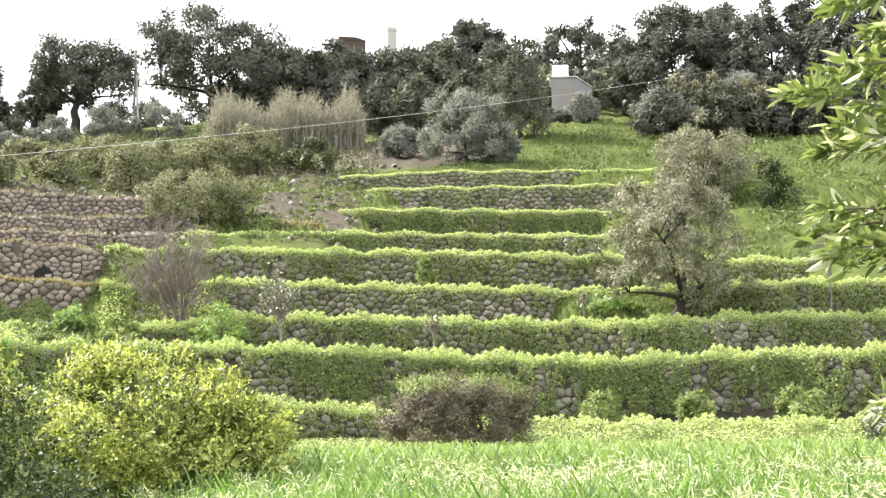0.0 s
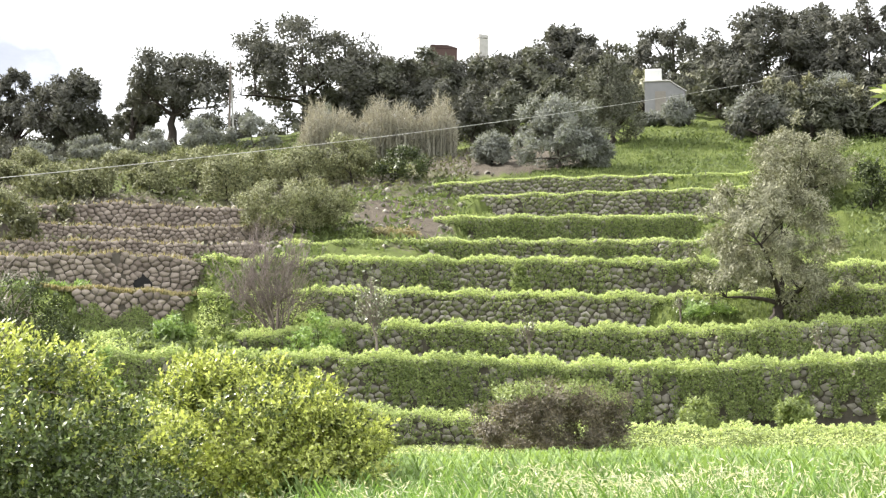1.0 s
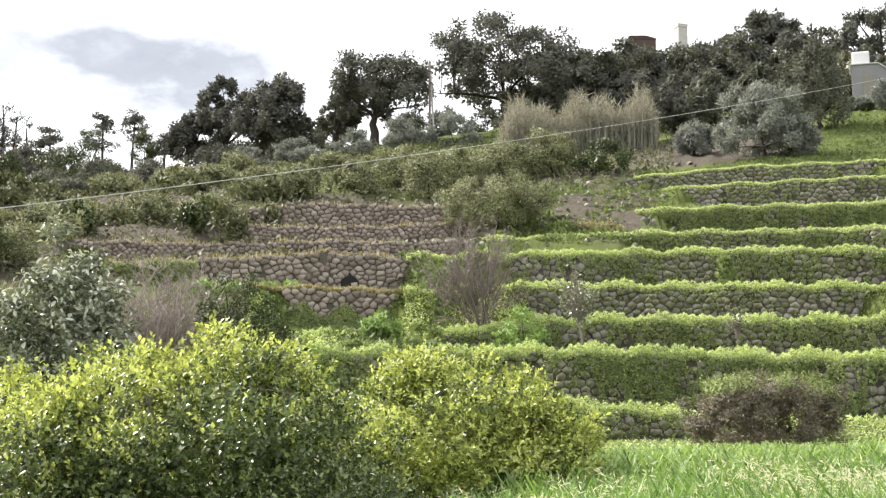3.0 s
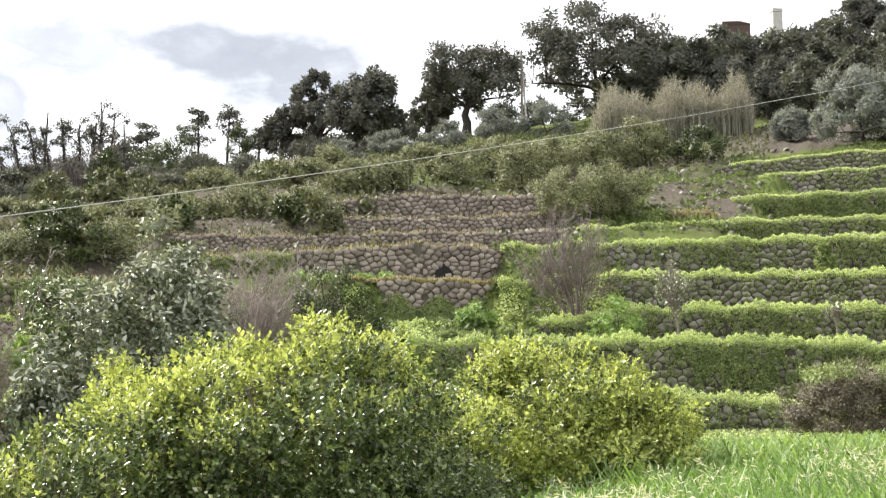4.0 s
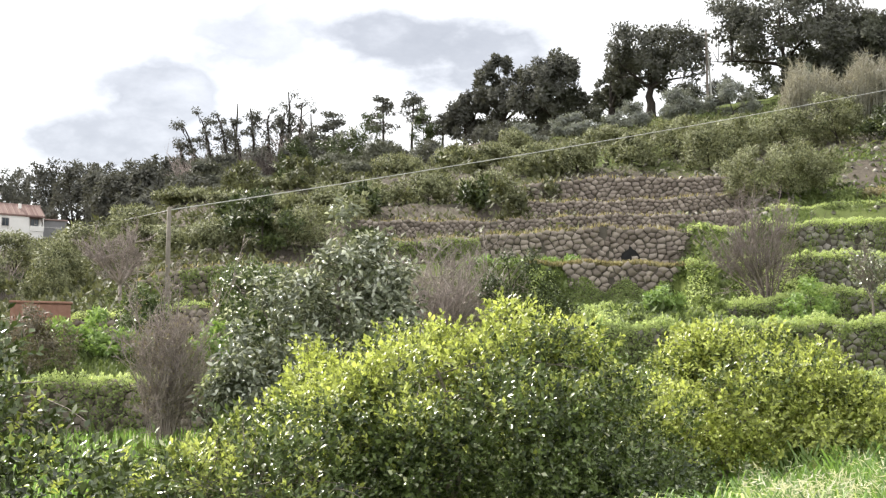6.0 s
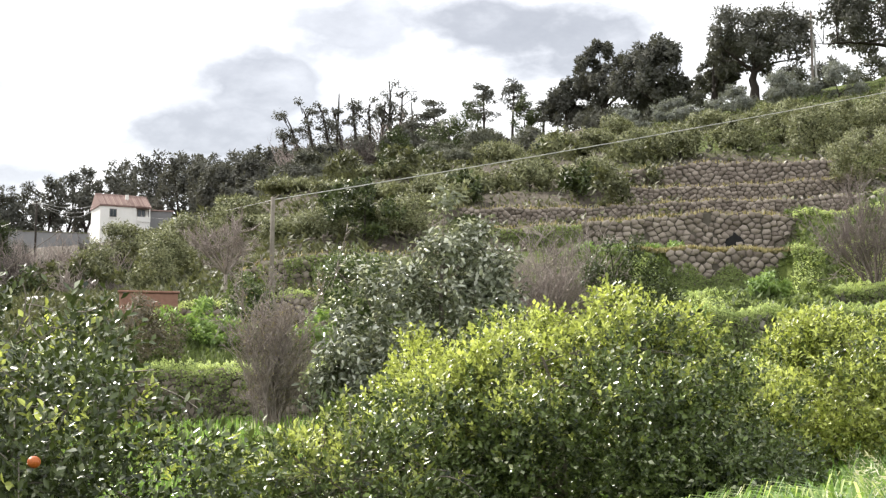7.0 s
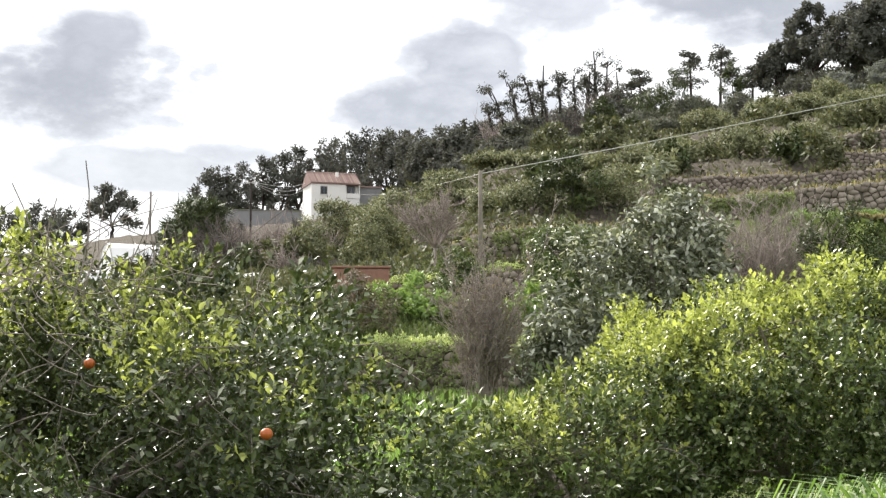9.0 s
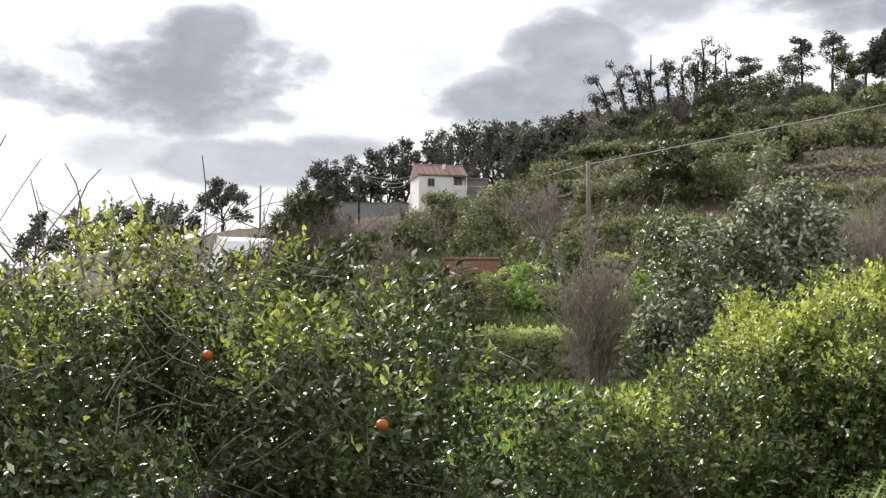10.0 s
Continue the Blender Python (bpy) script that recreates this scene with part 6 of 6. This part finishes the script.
def pole(az, d, crest, r, label, mat, stay=None, arm=0.0):
    w = at(az, d)
    p = thing("utility_pole", w, label, "pole")
    h = crest - w.z
    t = Tubes()
    t.add(np.array([[0, 0, -0.3], [0, 0, h * 0.5], [0, 0, h - 0.02], [0, 0, h]]), [r * 1.25, r * 1.1, r, r * 0.6], 10)
    part("post", t.mesh("post", mat), p)
    if stay:
        t = Tubes()
        t.add(np.array([[stay, 0.1, -0.3], [stay * 0.12, 0, h * 0.93]]), [r * 0.9, r * 0.8], 8)
        part("stay", t.mesh("stay", M_CONCRETE), p)
    if arm:
        part("bracket", box_mesh("bracket", (-arm, -0.05, h - 0.28), (arm, 0.05, h - 0.2), M_CONCRETE, 0.01), p)
        for x in (-arm * 0.85, arm * 0.85):
            part("insulator", box_mesh("insulator", (x - 0.05, -0.05, h - 0.197), (x + 0.05, 0.05, h - 0.04), M_PLASTER, 0.02), p)
    return p.location + Vector((0, 0, h - 0.1))


def poles():
    p2 = pole(32.75, 54.5, 10.2, 0.075, "weathered wooden utility pole in the orchard", M_WOOD_POLE)
    pole(11.95, 120, 35.05, 0.09, "tall wooden utility pole with a pale stay post", M_BARK_GREY, 0.38, 0.5)
    pole(-2.85, 150, 46.2, 0.1, "thin pole behind the ridge trees", M_WOOD_POLE)
    p3 = pole(41.45, 120, 19.7, 0.075, "thin dark utility pole above the thicket", M_BARK, None, 0.45)
    pole(45.2, 150, 22.8, 0.1, "thin pole on the far slope", M_WOOD_POLE)
    hill = direction(-11.0, 0) * 104
    cable(p2, (hill.x, hill.y, 29.5), 0.75, 0.022, "pale overhead cable from the orchard pole to the ridge", 0.008)
    house = direction(37.6, 0) * 213
    cable(p2, (house.x, house.y, 32.2), 0.6, 0.008, "thin overhead cable from the orchard pole to the house")
    for k in (0.0, 0.35, -0.3):
        cable(p3, (house.x - 6, house.y - 3, 33.2 + k), 0.8 - k, 0.018, "thin white cable between pole and house")


poles()


# ---- dry-stone terrace walls, the single stones last ----
def rubble_shapes(count=10):
    """Rough stones: an uneven eight-sided face with a worn rim, one metre wide and high, pushed out by a fifth."""
    rng = np.random.default_rng(77)
    out = []
    for s in range(count):
        ang = np.linspace(0, 2 * np.pi, 8, endpoint=False) + rng.normal(0, 0.13, 8)
        rad = rng.uniform(0.84, 1.1, 8)
        sq = 1 / np.maximum(np.abs(np.cos(ang)), np.abs(np.sin(ang)))
        x, z = np.cos(ang) * rad * (0.3 + 0.7 * sq) * 0.43, np.sin(ang) * rad * (0.3 + 0.7 * sq) * 0.43
        rings = [np.stack([x * k, np.full(8, y) + rng.normal(0, 0.03, 8) * (k < 1), z * k], -1) for k, y in ((1.0, 0.3), (0.94, -0.2))]
        v = np.concatenate(rings + [[[rng.normal(0, 0.12), -0.24, rng.normal(0, 0.12)]]])
        i = np.arange(8)
        j = (i + 1) % 8
        quads = np.concatenate([np.stack([i + 8 * k, j + 8 * k, j + 8 * (k + 1), i + 8 * (k + 1)], -1) for k in (0,)])
        tris = np.stack([i + 8, j + 8, np.full(8, 16)], -1)
        out.append((v, quads, tris))
    return out


RUBBLE = rubble_shapes()


def clip_cell(poly, mx, my, nx, ny):
    """Keeps the part of a polygon on the near side of the line through (mx, my) with normal (nx, ny)."""
    out = []
    for i, (x1, y1) in enumerate(poly):
        x0, y0 = poly[i - 1]
        s0, s1 = (x0 - mx) * nx + (y0 - my) * ny, (x1 - mx) * nx + (y1 - my) * ny
        if (s0 <= 0) != (s1 <= 0):
            f = s0 / (s0 - s1)
            out.append((x0 + (x1 - x0) * f, y0 + (y1 - y0) * f))
        if s1 <= 0:
            out.append((x1, y1))
    return out


def stone_cells(rng, length, high, size):
    """Fitted rubble masonry: angular cells round scattered points, wider than high."""
    wide, tall = size * 1.3, size * 0.82
    rows, cols = max(1, round(high / tall)), max(1, round(length / wide))
    tall = high / rows
    pts = {}
    for r in range(-2, rows + 2):
        for c in range(-2, cols + 2):
            pts[r, c] = ((c + 0.5 + 0.5 * (r % 2) + rng.uniform(-0.36, 0.36)) * wide, (r + 0.5 + rng.uniform(-0.34, 0.34)) * tall)
    for r in range(rows):
        for c in range(cols):
            x, y = pts[r, c]
            cell = [(x - 2 * wide, y - 2 * tall), (x + 2 * wide, y - 2 * tall), (x + 2 * wide, y + 2 * tall), (x - 2 * wide, y + 2 * tall)]
            for dr in (-2, -1, 0, 1, 2):
                for dc in (-2, -1, 0, 1, 2):
                    q = pts.get((r + dr, c + dc))
                    if q is None or (dr == 0 and dc == 0):
                        continue
                    nx, ny = q[0] - x, (q[1] - y) * 1.6
                    cell = clip_cell(cell, (x + q[0]) / 2, (y + q[1]) / 2, nx, ny)
            if len(cell) > 2:
                yield x, y, cell


def terrace_wall(k, a0, a1, warm, label, bare, rows=1.75, mid=None, size=0.26):
    """One stretch of dry-stone wall: a soil core, the stones in its middle singly, the rest joined."""
    rng = random.Random(k * 100 + int(a0 * 3))
    n = max(3, int((a1 - a0) / 0.25))
    az = np.linspace(a0, a1, n)
    d, z = terrace_at(k, az)
    low = ground_many(az, d - 0.45) - 0.15
    ring = []
    for dd, zz in ((-0.27, low), (-0.23, z - 0.06), (-0.01, z - 0.02), (-0.01, low)):
        ring.append(polar(az, d + dd, zz))
    v = np.stack(ring, 1).reshape(-1, 3)
    i = np.arange(n - 1)[:, None] * 4
    faces = np.concatenate([i + [a, b, b + 4, a + 4] for a, b in ((0, 1), (1, 2), (2, 3))] + [np.concatenate([i[:1] + [0, 3, 2, 1], i[-1:] + [4, 5, 6, 7]])])
    wall = tagged(new("terrace_wall", fast_mesh("terrace_wall", v, [faces], M_JOINT)), label, "wall", kind="structure")
    dist = TERRACES[k][0]
    per_metre = 180 / np.pi / dist
    mid = (a0 + a1) / 2 if mid is None else mid
    fine = np.linspace(a0 - 1, a1 + 1, 600)
    fd, fz = terrace_at(k, fine)
    found = []
    for x, y, cell in stone_cells(rng, (a1 - a0) / per_metre, rows, size):
        a = a0 + x * per_metre
        lip = float(np.interp(a, fine, fz))
        if lip - y < float(np.interp(a, az, low)) - 0.1 or rng.random() > max(bare, 0.98 if warm else 0.95):
            continue
        out = float(np.interp(a, fine, fd)) - 0.25
        m = len(cell)
        gap, tip = rng.uniform(0.88, 0.96), rng.uniform(-0.03, 0.025)
        tx, ty = rng.gauss(0, 0.07), rng.gauss(0, 0.07)
        front = [((cx - x) * gap, (cy - y) * gap) for cx, cy in cell]
        v = [(-px, 0.06, -py) for px, py in front]
        v += [(-px * 0.95, tip - 0.035 + px * tx + py * ty, -py * 0.95) for px, py in front]
        v.append((rng.gauss(0, 0.03), tip - 0.045, rng.gauss(0, 0.03)))
        found.append((abs(a - mid), a, out, lip - y, np.array(v), m))
    found.sort(key=lambda e: e[0])
    V, Q, T, base = [], [], [], 0
    mat = M_STONE_WARM if warm else M_STONE
    for num, (_, a, out, zz, v, m) in enumerate(found):
        i = np.arange(m)
        j = (i + 1) % m
        quads = np.stack([j, i, i + m, j + m], -1)
        tris = np.stack([j + m, i + m, np.full(m, 2 * m)], -1)
        p = direction(a, 0) * out
        turn = Matrix.LocRotScale((p.x, p.y, zz), Euler((0, 0, radians(a))), (1, 1, 1))
        if num < 160:
            ob = new("stone", fast_mesh("stone", v, [quads, tris], mat))
            ob.parent = wall
            ob.matrix_local = turn
        else:
            mm = np.array(turn)
            V.append(v @ mm[:3, :3].T + mm[:3, 3])
            Q.append(quads + base)
            T.append(tris + base)
            base += len(v)
    if V:
        part("stonework", fast_mesh("stonework", np.concatenate(V), [np.concatenate(Q), np.concatenate(T)], mat), wall, kind="stuff")
    return wall


def walls():
    green = "mossy dry-stone terrace wall under green grass"
    brown = "brown dry-stone terrace wall of rough stones"
    terrace_wall(0, 0.5, 12, False, green, 0.85)
    terrace_wall(0, 25, 42, True, "low brown dry-stone wall behind the orchard", 0.95)
    terrace_wall(1, -19, 17.5, False, green, 0.62, mid=9)
    terrace_wall(2, -19, 12, False, green, 0.5, 1.3, mid=0)
    terrace_wall(2, 30, 39, True, "low wall of reddish stones", 0.9, 1.0)
    terrace_wall(3, -19, -9.2, False, green, 0.4, 1.3)
    terrace_wall(3, -4.6, 8.4, False, "grey dry-stone terrace wall with a grassy edge", 0.95, 1.2)
    terrace_wall(3, 13.3, 17.6, True, brown, 0.9, 1.5)
    terrace_wall(3, 25, 34, True, "earthy dry-stone wall with dead creepers", 0.75, 1.3)
    terrace_wall(4, -14, 9, False, "tall grey dry-stone terrace wall with a grassy edge", 0.85, 1.8, mid=0)
    terrace_wall(4, 12.7, 25, True, "tall brown dry-stone wall with a dark hollow", 0.97, 1.9, mid=15)
    terrace_wall(5, -6.2, 4.3, False, green, 0.7, 1.2)
    terrace_wall(5, 10.5, 25.5, True, "tumbled brown dry-stone wall", 0.9, 1.3, size=0.21)
    terrace_wall(6, -6.4, 3.0, False, green, 0.55, 1.3)
    terrace_wall(6, 10.5, 19.8, True, "tumbled brown dry-stone wall", 0.9, 1.2, size=0.21)
    terrace_wall(7, -7.6, 2.0, False, "pale dry-stone terrace wall high on the slope", 0.95, 1.4)
    terrace_wall(7, 10.5, 20, True, brown, 0.97, 1.7)
    terrace_wall(8, -5.2, 4.6, False, "pale dry-stone terrace wall high on the slope", 0.95, 1.2)
    # dark solid block low in the tall brown wall, painting a hollow's shade
    d, z = (float(q[0]) for q in terrace_at(4, np.array([15.05])))
    p = direction(15.05, 0) * (d - 0.29)
    o = thing("hollow_block", (p.x, p.y, z - 1.42), "dark block painting the shade of a square hollow in the wall", "opening", kind="structure")
    o.rotation_euler = (0, 0, radians(15.05))
    bm = bmesh.new()
    ring = [(-0.36, 0), (0.40, -0.05), (0.46, 0.42), (0.22, 0.58), (-0.05, 0.70), (-0.42, 0.46)]
    front = [bm.verts.new((x, -0.03, y)) for x, y in ring]
    back = [bm.verts.new((x, 0.25, y)) for x, y in ring]
    bm.faces.new(front)
    bm.faces.new(back[::-1])
    for i in range(6):
        bm.faces.new((front[i], front[(i + 1) % 6], back[(i + 1) % 6], back[i]))
    part("recess", bm_mesh("recess", bm, M_DARK), o)
    # low brick wall among the bushes
    w = at(37.3, 50.2)
    bw = thing("brick_wall", w, "low reddish brick wall half hidden by bushes", "wall", kind="structure")
    bw.rotation_euler = (0, 0, radians(37.3))
    part("brickwork", box_mesh("brickwork", (-1.0, -0.15, -0.4), (0.9, 0.15, 6.2 - w.z), M_REDWALL, 0.03), bw)
    part("coping", box_mesh("coping", (-1.05, -0.2, 6.204 - w.z), (0.95, 0.2, 6.28 - w.z), M_REDWALL, 0.02), bw)
    # loose rubble on the brown terraces
    rng = random.Random(55)
    V, Q, T, base = [], [], [], 0
    for i in range(1500):
        a, dd = (rng.uniform(8.6, 13.5), rng.uniform(62, 70)) if i % 2 else (rng.uniform(1.5, 20), rng.uniform(64, 86))
        if dryness(np.array([a]), np.array([dd]))[0] < 0.35 and rng.random() < 0.8:
            continue
        sv, sq, st = RUBBLE[rng.randrange(10)]
        p = direction(a, 0) * dd
        s = rng.uniform(0.12, 0.4)
        mm = np.array(Matrix.LocRotScale((p.x, p.y, ground(a, dd) + s * 0.15), Euler((rng.uniform(-1, 1), rng.uniform(-1, 1), rng.uniform(0, 6))), (s, s * 0.7, s * 0.8)))
        V.append(sv @ mm[:3, :3].T + mm[:3, 3])
        Q.append(sq + base)
        T.append(st + base)
        base += len(sv)
    tagged(new("rubble", fast_mesh("rubble", np.concatenate(V), [np.concatenate(Q), np.concatenate(T)], M_STONE)), "loose pale rubble fallen from the walls", "stones", kind="stuff")


walls()
